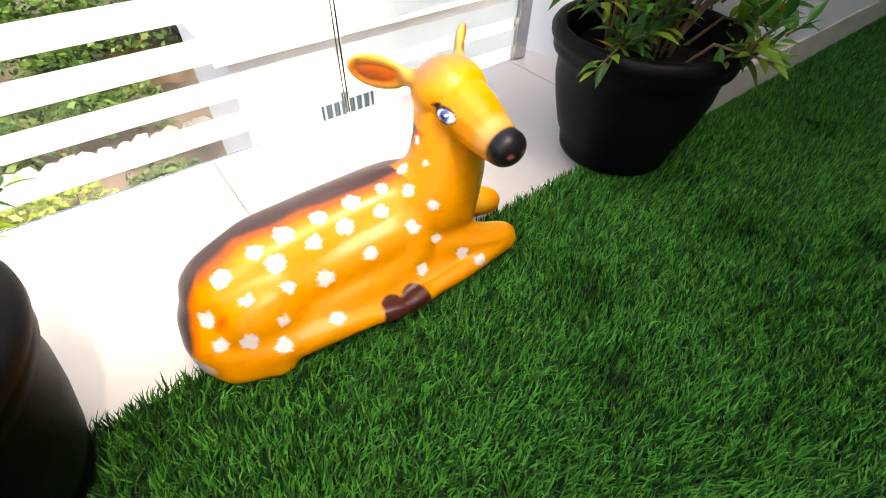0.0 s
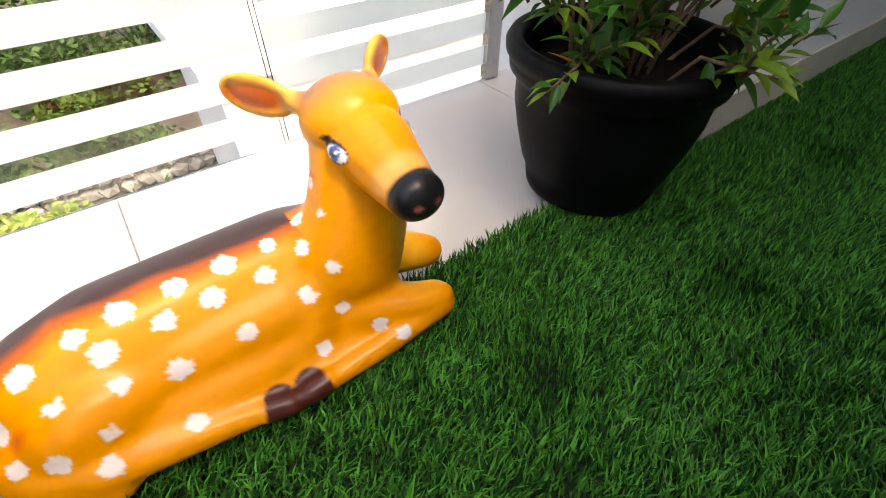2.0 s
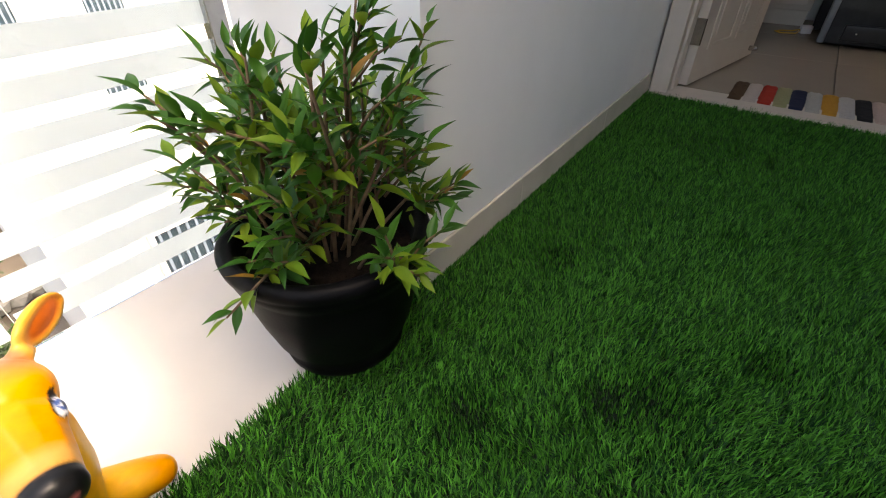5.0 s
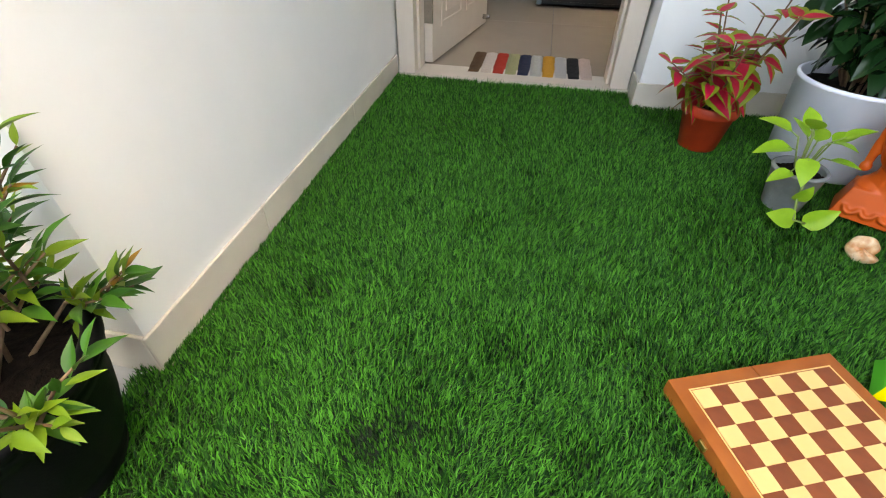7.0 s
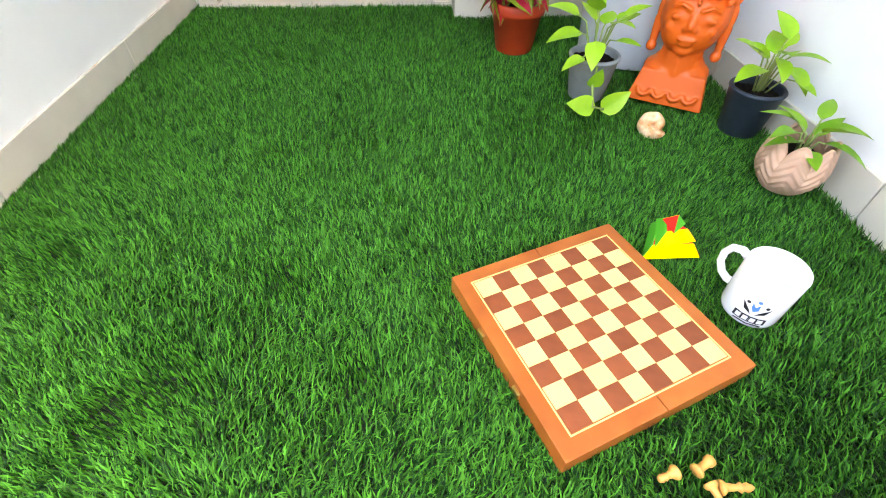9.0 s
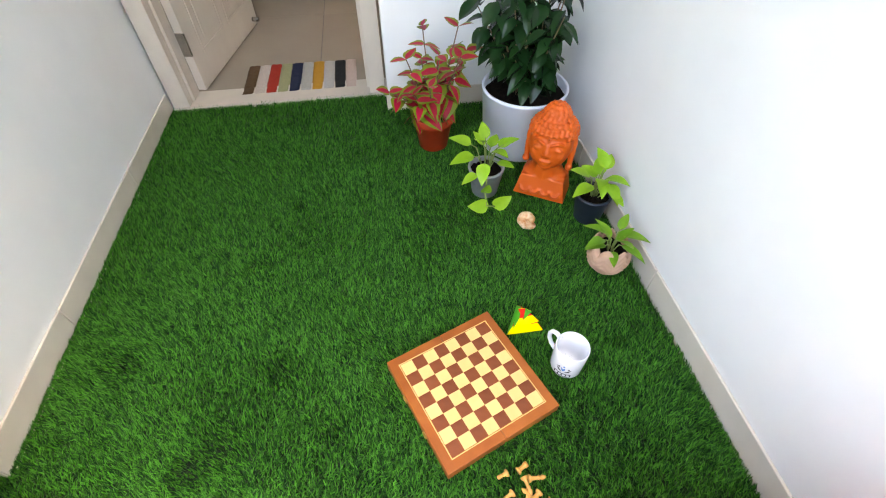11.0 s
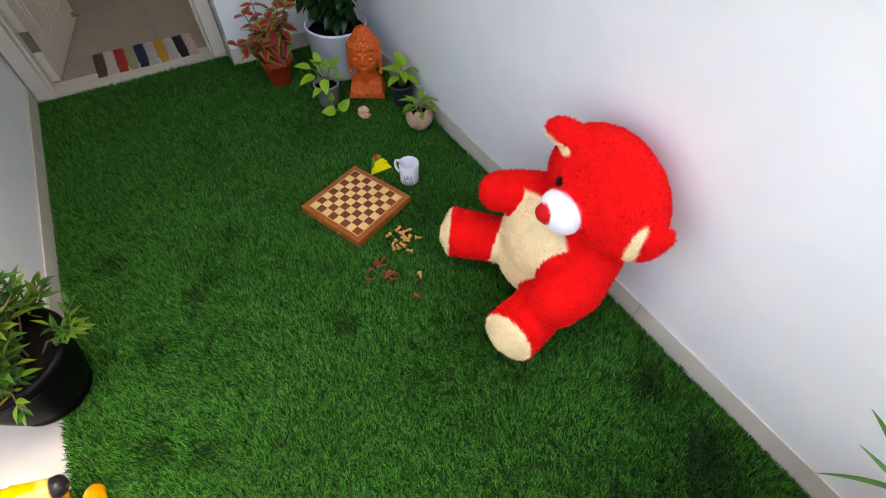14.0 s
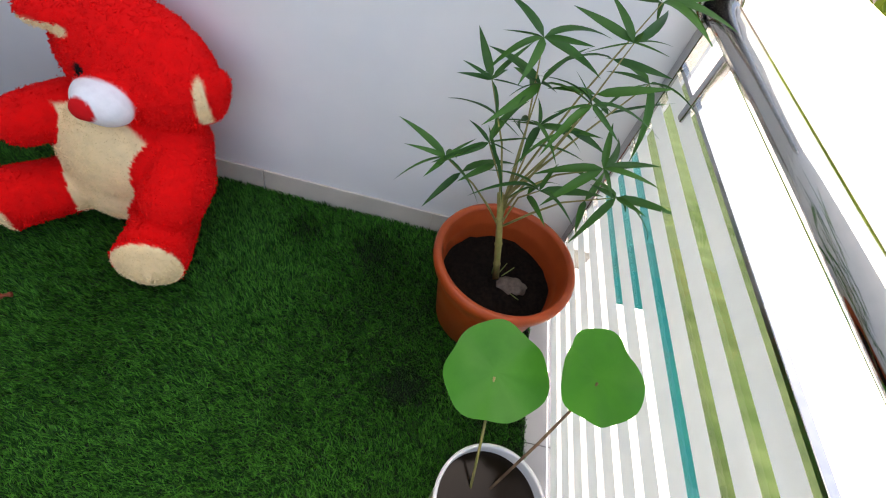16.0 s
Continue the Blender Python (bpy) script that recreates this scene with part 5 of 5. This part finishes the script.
def bamboo():
    rnd = random.Random(41)
    root = thing("potted_bamboo", (1.352, -1.735, -0.002), 0, "young bamboo in a large terracotta-coloured plastic pot", "potted plant")
    prof = [(r * 1.06, z * 1.03) for r, z in ((0, 0.003), (0.125, 0.003), (0.132, 0.008), (0.160, 0.20), (0.168, 0.245), (0.178, 0.252), (0.184, 0.262), (0.188, 0.275), (0.189, 0.290), (0.185, 0.299), (0.178, 0.302),
            (0.170, 0.299), (0.166, 0.290), (0.164, 0.262), (0.158, 0.252), (0.156, 0.235), (0.150, 0.19), (0.12, 0.02), (0, 0.02))]
    part("pot", lathe(prof, 72), TERRA, root, "large terracotta plastic pot with stepped rim")
    part("soil", soil_disc(0.160, 0.198, 9), SOIL, root)
    lump = bmesh.new()
    bmesh.ops.create_icosphere(lump, subdivisions=3, radius=1.0)
    for v in lump.verts:
        v.co = Vector((v.co.x * 0.032, v.co.y * 0.045, v.co.z * 0.016)) * (1 + 0.25 * noise.noise(v.co * 3))
    part("root_lump", lump, surf("dry_root", (0.10, 0.075, 0.055), (0.18, 0.14, 0.11), 70, 0.95, 0.8, 200), root).location = (-0.02, -0.045, 0.208)
    cane = [Vector(c) for c in ((0.0, 0.0, 0.20), (0.0, 0.016, 0.27), (0.003, 0.036, 0.35), (0.006, 0.060, 0.44), (0.009, 0.083, 0.52))]
    part("cane", tube(cane, [0.0110, 0.0088, 0.0094, 0.0082, 0.0078], 12), CANE, root, "pale cut bamboo cane")
    for c, r in zip(cane[1:4], (0.0108, 0.0110, 0.0100)):
        part("node_ring", lathe([(r - 0.004, -0.003), (r, -0.001), (r, 0.001), (r - 0.004, 0.003)], 16), CANE, root).matrix_basis = pose(*c, -15, 0, 0)
    ms = [leaf_mesh("bamboo_leaf", 0.125, 0.0185, [BAMBOO], 0.32, 0.4, d, 7) for d in (0.05, 0.3, 0.65)]
    nodes = [(0.00, 0.15, 0.66), (0.03, 0.06, 0.71), (-0.03, 0.00, 0.82), (0.04, 0.115, 0.88), (0.02, -0.03, 0.92), (-0.04, -0.08, 0.70), (-0.05, 0.02, 0.61), (0.05, 0.18, 0.77),
             (0.06, -0.11, 0.84), (-0.02, 0.23, 0.61), (0.03, 0.09, 0.80), (0.08, -0.06, 0.97), (-0.02, -0.15, 0.62)]
    for k, t in enumerate(nodes):
        t = Vector(t)
        knot = cane[2].lerp(cane[4], (0.35, 0.6, 0.85)[k % 3])
        mid = knot.lerp(t, 0.55) + Vector((rnd.uniform(-0.015, 0.015), rnd.uniform(-0.015, 0.015), 0.02))
        part("branch", tube([knot, knot.lerp(mid, 0.5) + Vector((0, 0, 0.006)), mid, mid.lerp(t, 0.6), t], [0.0032, 0.0028, 0.0022, 0.0017, 0.001], 6), CANE, root)
        out = Vector((t - knot).normalized())
        for q, n in ((t, 7), (mid.lerp(t, 0.45), 2)):
            for j in range(n):
                b = 2 * math.pi * j / n + rnd.uniform(-0.5, 0.5) + k
                d = Vector((math.cos(b) * 0.7, math.sin(b) * 1.0, rnd.uniform(-0.75, 0.45))) + out * 0.35
                if root.location.x + q.x + d.normalized().x * 0.13 > X_R - 0.01:
                    d.x = -abs(d.x) * 0.6
                put_leaf(ms[rnd.randrange(3)], root, q, d, scale=rnd.uniform(0.5, 1.12), roll=rnd.uniform(-45, 45))
    for k in range(5):
        a = rnd.uniform(0, 6.28)
        part("straw", tube([(-0.02 + 0.03 * math.cos(a), 0.03 * math.sin(a), 0.212), (-0.02 + 0.075 * math.cos(a), -0.02 + 0.06 * math.sin(a), 0.214)], 0.0015, 5), PETIOLE, root)


def lotus():
    root = thing("potted_lotus", (0.757, -1.755, -0.002), 0, "two round lotus leaves rising from a white tub of dark water", "potted plant")
    TUB = surf("white_plastic", (0.70, 0.70, 0.69), (0.66, 0.66, 0.65), 20, 0.35, 0.05, 80, stain=0.08)
    part("pot", lathe(pot_profile(0.117, 0.272, 0.094, 0.004, 0.004, 0.010), 56), TUB, root, "plain white plastic tub")
    WATER = surf("dark_water", (0.006, 0.004, 0.0025), (0.010, 0.007, 0.0045), 10, 0.12, spec=0.10)
    part("water", lathe([(0, 0.235), (0.05, 0.235), (0.109, 0.235)], 48), WATER, root, "still dark muddy water")
    for (bx, by), c, r, tilt, seed in (((0.02, 0.035), (0.213, 0.050, 0.412), 0.102, (-14, -16, 0), 1), ((0.03, 0.0), (0.208, -0.126, 0.500), 0.090, (12, -18, 0), 2)):
        bm = bmesh.new()
        n, rings = 48, 7
        mid = bm.verts.new((0, 0, -0.006))
        prev = None
        for i in range(1, rings + 1):
            row = []
            for k in range(n):
                a = 2 * math.pi * k / n
                e = 1 + 0.05 * math.sin(a * 3 + seed) + 0.025 * math.sin(a * 7 + seed * 2)
                rr = r * i / rings * (e if i == rings else 1 + (e - 1) * (i / rings) ** 2)
                z = -0.006 + 0.012 * (i / rings) ** 2 + 0.007 * (i / rings) ** 2 * math.sin(a * 4 + seed) - 0.010 * (i / rings) ** 3 * math.cos(a * 2)
                z += 0.0012 * (1 if k % 4 == 0 else 0) * (i / rings)
                row.append(bm.verts.new((rr * math.cos(a), rr * math.sin(a), z)))
            for k in range(n):
                j = (k + 1) % n
                if prev is None:
                    bm.faces.new((mid, row[k], row[j]))
                else:
                    bm.faces.new((prev[k], row[k], row[j], prev[j]))
            prev = row
        lf = part("leaf", bm, LOTUS, root, "large round green lotus leaf")
        lf.matrix_basis = pose(*c, *tilt)
        part("stem", tube([(bx, by, 0.22), (bx + (c[0] - bx) * 0.45, by + (c[1] - by) * 0.5, 0.24 + (c[2] - 0.24) * 0.45), (c[0] - 0.01, c[1], c[2] - 0.006)], [0.003, 0.003, 0.0025], 8), CANE if seed == 1 else BARK, root)


bamboo()
lotus()

# ---- games and small things on the turf ----
WALNUT = surf("walnut", (0.30, 0.075, 0.014), (0.40, 0.115, 0.022), 16, 0.4, 0.1, 120, stain=0.15, spec=0.3)
SHEESHAM = surf("rosewood_square", (0.24, 0.060, 0.020), (0.15, 0.036, 0.012), 40, 0.45, 0.1, 160, obrand=0.5, spec=0.3)
MAPLE = surf("maple_square", (0.80, 0.52, 0.20), (0.70, 0.44, 0.16), 30, 0.45, 0.06, 120, obrand=0.5, spec=0.3)
BRASS = surf("brass", (0.60, 0.42, 0.14), (0.5, 0.34, 0.1), 50, 0.35, metal=1.0)


def chess_board():
    """A folding board box, hinged across the middle; squares inlaid."""
    root = thing("chess_board", (1.062, 0.050, -0.010), 21.7, "folding wooden chess board with inlaid squares lying on the turf", "chess board")
    h, z0, z1 = 0.157, 0.001, 0.036
    for s in (-1, 1):
        x0, x1 = (-h, -0.0006) if s < 0 else (0.0006, h)
        part("box_half", box(x0, x1, -h, h, z0, z1, 0.002, 2), WALNUT, root, smooth=False)
    n, q = 8, 0.0326
    cache = {}
    for i in range(n):
        for j in range(n):
            dark = (i + j) % 2 == 0
            if dark not in cache:
                bm = box(0.0002, q - 0.0002, 0.0002, q - 0.0002, z1 - 0.001, z1 + 0.0012, 0.0002, 1)
                me = bpy.data.meshes.new("square")
                bm.to_mesh(me)
                bm.free()
                me.materials.append(SHEESHAM if dark else MAPLE)
                cache[dark] = me
            ob = new("square", cache[dark])
            ob.parent = root
            ob.location = (-q * 4 + i * q, -q * 4 + j * q, 0)
    e = q * 4 + 0.0015
    part("inlay_line", boxes([(-e - 0.002, e + 0.002, -e - 0.002, -e, z1 - 0.001, z1 + 0.0011), (-e - 0.002, e + 0.002, e, e + 0.002, z1 - 0.001, z1 + 0.0011),
                              (-e - 0.002, -e, -e, e, z1 - 0.001, z1 + 0.0011), (e, e + 0.002, -e, e, z1 - 0.001, z1 + 0.0011)]), MAPLE, root, smooth=False)
    for y in (-0.05, 0.05):
        part("latch", box(-h - 0.004, -h + 0.001, y - 0.008, y + 0.008, 0.014, 0.026, 0.001, 1), BRASS, root, smooth=False)


chess_board()


def mug():
    root = thing("mug", (1.323, 0.074, 0.0), 0, "white ceramic mug with a printed emblem standing on the turf", "mug")
    CER = surf("white_glaze", (0.80, 0.80, 0.81), (0.77, 0.77, 0.79), 10, 0.12, coat=0.3)
    prof = [(0, 0.002), (0.036, 0.002), (0.040, 0.005), (0.0415, 0.012), (0.0420, 0.05), (0.0425, 0.096), (0.0415, 0.099), (0.0400, 0.099), (0.0390, 0.097), (0.0385, 0.02), (0.034, 0.008), (0, 0.008)]
    part("body", lathe(prof, 64), CER, root)
    hd = part("handle", tube([(0.0385, 0, 0.080), (0.052, 0, 0.086), (0.066, 0, 0.080), (0.073, 0, 0.064), (0.072, 0, 0.046), (0.062, 0, 0.030), (0.050, 0, 0.024), (0.0385, 0, 0.026)], [0.007, 0.0065, 0.006, 0.006, 0.006, 0.006, 0.0065, 0.007], 12), CER, root)
    hd.matrix_basis = pose(0, 0, 0, 0, 0, 116)
    BLACK = surf("black_print", (0.012, 0.012, 0.014), rough=0.4)
    SKYB = surf("blue_print", (0.06, 0.20, 0.52), rough=0.4)

    def decal(name, pts, material, at=232, R=0.0429):
        """A flat printed shape bent round the body; pts are widths and heights in metres."""
        bm = bmesh.new()
        pts = [(u * 1.4, 0.010 + (w - 0.020) * 1.4) for u, w in pts]
        vs = [bm.verts.new((R * math.cos(radians(at) + u / 0.0425), R * math.sin(radians(at) + u / 0.0425), w)) for u, w in pts]
        bm.faces.new(vs)
        bmesh.ops.triangulate(bm, faces=bm.faces[:])
        part(name, bm, material, root, smooth=False)

    for k in range(4):
        decal("print_block", [(-0.016 + 0.008 * k, 0.024), (-0.0082 + 0.008 * k, 0.024), (-0.0082 + 0.008 * k, 0.033), (-0.016 + 0.008 * k, 0.033)], BLACK)
    decal("print_line", [(-0.014, 0.0205), (0.0, 0.0205), (0.0, 0.0222), (-0.014, 0.0222)], BLACK)
    decal("print_line", [(0.0, 0.0205), (0.014, 0.0205), (0.014, 0.0222), (0.0, 0.0222)], BLACK)
    for s in (-1, 1):
        decal("emblem", [(s * 0.002, 0.036), (s * 0.010, 0.040), (s * 0.014, 0.050), (s * 0.010, 0.046), (s * 0.005, 0.041)], BLACK)
        decal("emblem", [(s * 0.009 + 0.002 * math.cos(a * 0.785), 0.0505 + 0.002 * math.sin(a * 0.785)) for a in range(8)], BLACK)
    decal("emblem", [(-0.001, 0.040), (0.003, 0.044), (0.002, 0.052), (-0.001, 0.047), (-0.005, 0.052), (-0.004, 0.045)], SKYB)
    decal("emblem", [(0.0 + 0.0022 * math.cos(a * 0.785), 0.0555 + 0.0022 * math.sin(a * 0.785)) for a in range(8)], SKYB)
    # pale bars across the dark block
    for k in range(4):
        decal("print_bar", [(-0.0135 + 0.0072 * k, 0.0255), (-0.0085 + 0.0072 * k, 0.0255), (-0.0085 + 0.0072 * k, 0.0315), (-0.0135 + 0.0072 * k, 0.0315)], CER, R=0.0432)


mug()


def pyramid_puzzle():
    root = thing("pyramid_puzzle", (1.242, 0.213, 0.004), 0, "twisted pyramid puzzle with yellow, red and green faces", "puzzle")
    COL = {"y": surf("yellow_sticker", (0.85, 0.72, 0.01), rough=0.3), "r": surf("red_sticker", (0.75, 0.02, 0.015), rough=0.3),
           "g": surf("green_sticker", (0.06, 0.40, 0.03), rough=0.3), "w": surf("pale_sticker", (0.75, 0.72, 0.70), rough=0.3)}

    def layer(name, z0, z1, R0, R1, turn, cols):
        bm = bmesh.new()
        lo = [bm.verts.new((R0 * math.cos(radians(turn + 120 * k)), R0 * math.sin(radians(turn + 120 * k)), z0)) for k in range(3)]
        hi = [bm.verts.new((R1 * math.cos(radians(turn + 120 * k)), R1 * math.sin(radians(turn + 120 * k)), z1)) for k in range(3)]
        bm.faces.new(lo[::-1])
        bm.faces.new(hi)
        faces = [bm.faces.new((lo[k], lo[(k + 1) % 3], hi[(k + 1) % 3], hi[k])) for k in range(3)]
        bm.normal_update()
        bmesh.ops.bevel(bm, geom=bm.edges[:], offset=0.0012, segments=2, affect="EDGES")
        me = bpy.data.meshes.new(name)
        bm.to_mesh(me)
        bm.free()
        keys = sorted(set(cols))
        for c in keys:
            me.materials.append(COL[c])
        for p in me.polygons:
            a = math.degrees(math.atan2(p.center.y, p.center.x)) - turn
            p.material_index = keys.index(cols[int((a % 360) // 120)])
        part(name, me, None, root, smooth=False)

    layer("base_layer", 0.0, 0.026, 0.062, 0.043, -30, "rgy")
    layer("middle_layer", 0.0265, 0.050, 0.046, 0.024, -22, "rgy")
    layer("tip", 0.0505, 0.074, 0.0235, 0.002, 8, "yrg")


pyramid_puzzle()


def shell():
    m = surf("sea_shell", (0.78, 0.60, 0.38), (0.55, 0.20, 0.05), 60, 0.35, 0.2, 120)
    bm = bmesh.new()
    n, turns, seg = 90, 3.2, 14
    rings = []
    for i in range(n + 1):
        t = i / n
        a = turns * 2 * math.pi * t
        R = 0.018 * (1 - t) ** 1.1
        rr = 0.018 * (1 - t) ** 0.9 + 0.0012
        c = Vector((R * math.cos(a), R * math.sin(a), 0.046 * t ** 1.2))
        ring = []
        for k in range(seg):
            b = 2 * math.pi * k / seg
            ring.append(bm.verts.new(c + Vector((math.cos(a) * math.cos(b), math.sin(a) * math.cos(b), math.sin(b) * 0.85)) * rr * (1 + 0.05 * math.sin(i * 1.3))))
        rings.append(ring)
    for a, b in zip(rings, rings[1:]):
        for k in range(seg):
            bm.faces.new((a[k], a[(k + 1) % seg], b[(k + 1) % seg], b[k]))
    bm.faces.new(rings[0][::-1])
    bm.faces.new(rings[-1])
    ob = part("sea_shell", bm, m)
    ob.matrix_basis = pose(1.357, 0.592, 0.022, -100, 20, -35)
    tagged(ob, "mottled cream and orange spiral sea shell on the turf", "shell")


shell()

PALE = surf("boxwood", (0.62, 0.31, 0.08), (0.52, 0.24, 0.06), 30, 0.4, 0.1, 150, obrand=0.4)
DARK = surf("stained_wood", (0.20, 0.048, 0.018), (0.13, 0.030, 0.012), 30, 0.4, 0.1, 150, obrand=0.4)


def chess_man(kind, material):
    base = [(0, 0), (0.0085, 0), (0.009, 0.002), (0.0075, 0.005), (0.0048, 0.007)]
    if kind == "pawn":
        prof = base + [(0.0036, 0.014), (0.0052, 0.0165), (0.0034, 0.0175), (0.0050, 0.021), (0.0036, 0.0255), (0, 0.0265)]
    elif kind == "bishop":
        prof = base + [(0.0036, 0.020), (0.0062, 0.0235), (0.0036, 0.025), (0.0056, 0.031), (0.003, 0.037), (0.0016, 0.039), (0, 0.040)]
    else:
        prof = base + [(0.0050, 0.018), (0.0070, 0.021), (0.0070, 0.027), (0.0050, 0.0272), (0.0048, 0.024), (0, 0.024)]
    return lathe(prof, 20)


def chess_men():
    rnd = random.Random(77)
    meshes = {}
    pale = [(1.106, -0.164), (1.129, -0.165), (1.149, -0.183), (1.108, -0.205), (1.133, -0.218), (1.081, -0.242), (1.123, -0.250), (1.154, -0.230), (1.177, -0.230), (1.137, -0.285),
            (1.099, -0.250), (1.166, -0.212), (1.140, -0.178), (1.108, -0.383)]
    dark = [(0.984, -0.262), (0.966, -0.278), (0.999, -0.276), (1.031, -0.257), (0.930, -0.314), (0.989, -0.337), (1.014, -0.318), (1.025, -0.335), (1.036, -0.351), (1.002, -0.357),
            (1.075, -0.405), (1.044, -0.455), (0.985, -0.280), (1.006, -0.338)]
    for spots, material, word in ((pale, PALE, "pale boxwood"), (dark, DARK, "dark stained wooden")):
        for k, (x, y) in enumerate(spots):
            kind = ("pawn", "rook", "bishop", "pawn", "pawn")[k % 5]
            if (kind, word) not in meshes:
                ob = part("chess_piece", chess_man(kind, material), material)
                meshes[(kind, word)] = ob.data
            else:
                ob = new("chess_piece", meshes[(kind, word)])
            tagged(ob, f"{word} chess {kind} lying on the turf", "chess piece", "chess pieces")
            ob.matrix_basis = pose(x, y, 0.0125, 88, 0, rnd.uniform(0, 360))


chess_men()

# ---- beyond the doorway ----


def door_mat():
    root = thing("door_mat", (0.548, 1.742, 0.0005), 0, "striped cotton door mat on the room's tiles", "mat")
    cols = [("brown", (0.10, 0.055, 0.025)), ("cream", (0.55, 0.48, 0.42)), ("red", (0.42, 0.03, 0.015)), ("olive", (0.33, 0.33, 0.17)), ("navy", (0.012, 0.018, 0.05)),
            ("grey", (0.45, 0.44, 0.40)), ("yellow", (0.55, 0.27, 0.03)), ("pale_grey", (0.48, 0.46, 0.44)), ("black", (0.012, 0.012, 0.014)), ("pink", (0.55, 0.42, 0.36))]
    rnd = random.Random(4)
    x = -0.265
    for k, (nm, c) in enumerate(cols):
        w = 0.053
        m = surf(nm + "_cotton", c, tuple(v * 0.75 for v in c), 160, 0.95, 0.9, 300)
        bm = bmesh.new()
        nx, ny = 6, 30
        g = [[bm.verts.new((x + w * i / nx + (rnd.uniform(-0.002, 0.002) if i in (0, nx) else 0), -0.14 + 0.28 * j / ny + rnd.uniform(-0.002, 0.002),
                            0.007 + rnd.uniform(-0.0015, 0.0015) if 0 < i < nx and 0 < j < ny else 0.0)) for j in range(ny + 1)] for i in range(nx + 1)]
        for i in range(nx):
            for j in range(ny):
                bm.faces.new((g[i][j], g[i + 1][j], g[i + 1][j + 1], g[i][j + 1]))
        part("stripe", bm, m, root)
        x += w


door_mat()


def room_things():
    BLK = surf("black_plastic_case", (0.010, 0.010, 0.011), (0.016, 0.016, 0.018), 30, 0.3, 0.05, 120)
    GREYT = surf("grey_trim", (0.20, 0.22, 0.24), (0.16, 0.18, 0.2), 30, 0.35)
    LAB = surf("white_label", (0.70, 0.70, 0.70), (0.62, 0.62, 0.62), 40, 0.4)
    p = thing("printer", (0.86, 3.02, 0.0), 0, "black printer standing on the room's floor", "printer")
    part("body", box(-0.33, 0.33, -0.13, 0.25, 0.012, 0.26, 0.012, 3), BLK, p)
    part("lid", box(-0.325, 0.325, -0.12, 0.245, 0.2605, 0.285, 0.010, 3), BLK, p)
    part("front_tray", box(-0.24, 0.30, -0.150, -0.128, 0.035, 0.115, 0.006), BLK, p)
    part("side_trim", box(-0.338, -0.305, -0.146, -0.120, 0.014, 0.25, 0.006), GREYT, p)
    part("label_plate", box(-0.04, 0.15, -0.154, -0.1502, 0.120, 0.150, 0.001, 1), LAB, p, smooth=False)
    part("light_dot", lathe([(0, 0), (0.004, 0), (0, 0.002)], 12), LAB, p).matrix_basis = pose(-0.18, -0.152, 0.075, 90, 0, 0)
    t = thing("tv_stand", (0.88, 3.42, 0.0), 0, "tall black cabinet behind the printer", "cabinet")
    part("body", box(-0.40, 0.40, -0.13, 0.25, 0.01, 1.10, 0.006), BLK, t)
    part("door", box(-0.39, 0.39, -0.15, -0.131, 0.30, 1.08, 0.004), BLK, t)
    c = thing("drawer_cabinet", (0.02, 3.52, 0.0), 0, "cream panelled cabinet against the room wall", "cabinet")
    part("body", box(-0.42, 0.42, -0.10, 0.20, 0.09, 0.95, 0.004), DOOR_W, c)
    part("plinth", box(-0.41, 0.41, -0.08, 0.18, 0.0, 0.089), SKIRT, c, smooth=False)
    for k in range(3):
        part("panel", box(-0.39 + 0.27 * k, -0.15 + 0.27 * k, -0.112, -0.101, 0.12, 0.90, 0.004), DOOR_W, c, smooth=False)
    a = thing("power_adapter", (0.455, 3.20, 0.0), 20, "white power adapter with a yellow cable end", "adapter")
    part("case", box(-0.03, 0.03, -0.022, 0.022, 0.0, 0.045, 0.006), LAB, a)
    part("cable", tube([(-0.03, 0, 0.02), (-0.07, 0.0, 0.012), (-0.12, 0.03, 0.006), (-0.16, 0.01, 0.005), (-0.14, -0.04, 0.005), (-0.06, -0.04, 0.005), (-0.032, -0.01, 0.015)], 0.0035, 8),
         surf("yellow_cable", (0.55, 0.30, 0.02), rough=0.5), a)
    d = thing("door_wedge", (0.195, 2.62, 0.0), 0, "small black rubber door stop on the tiles", "door stop")
    part("body", lathe([(0, 0), (0.016, 0), (0.018, 0.006), (0.014, 0.026), (0, 0.028)], 20), BLK, d)


room_things()
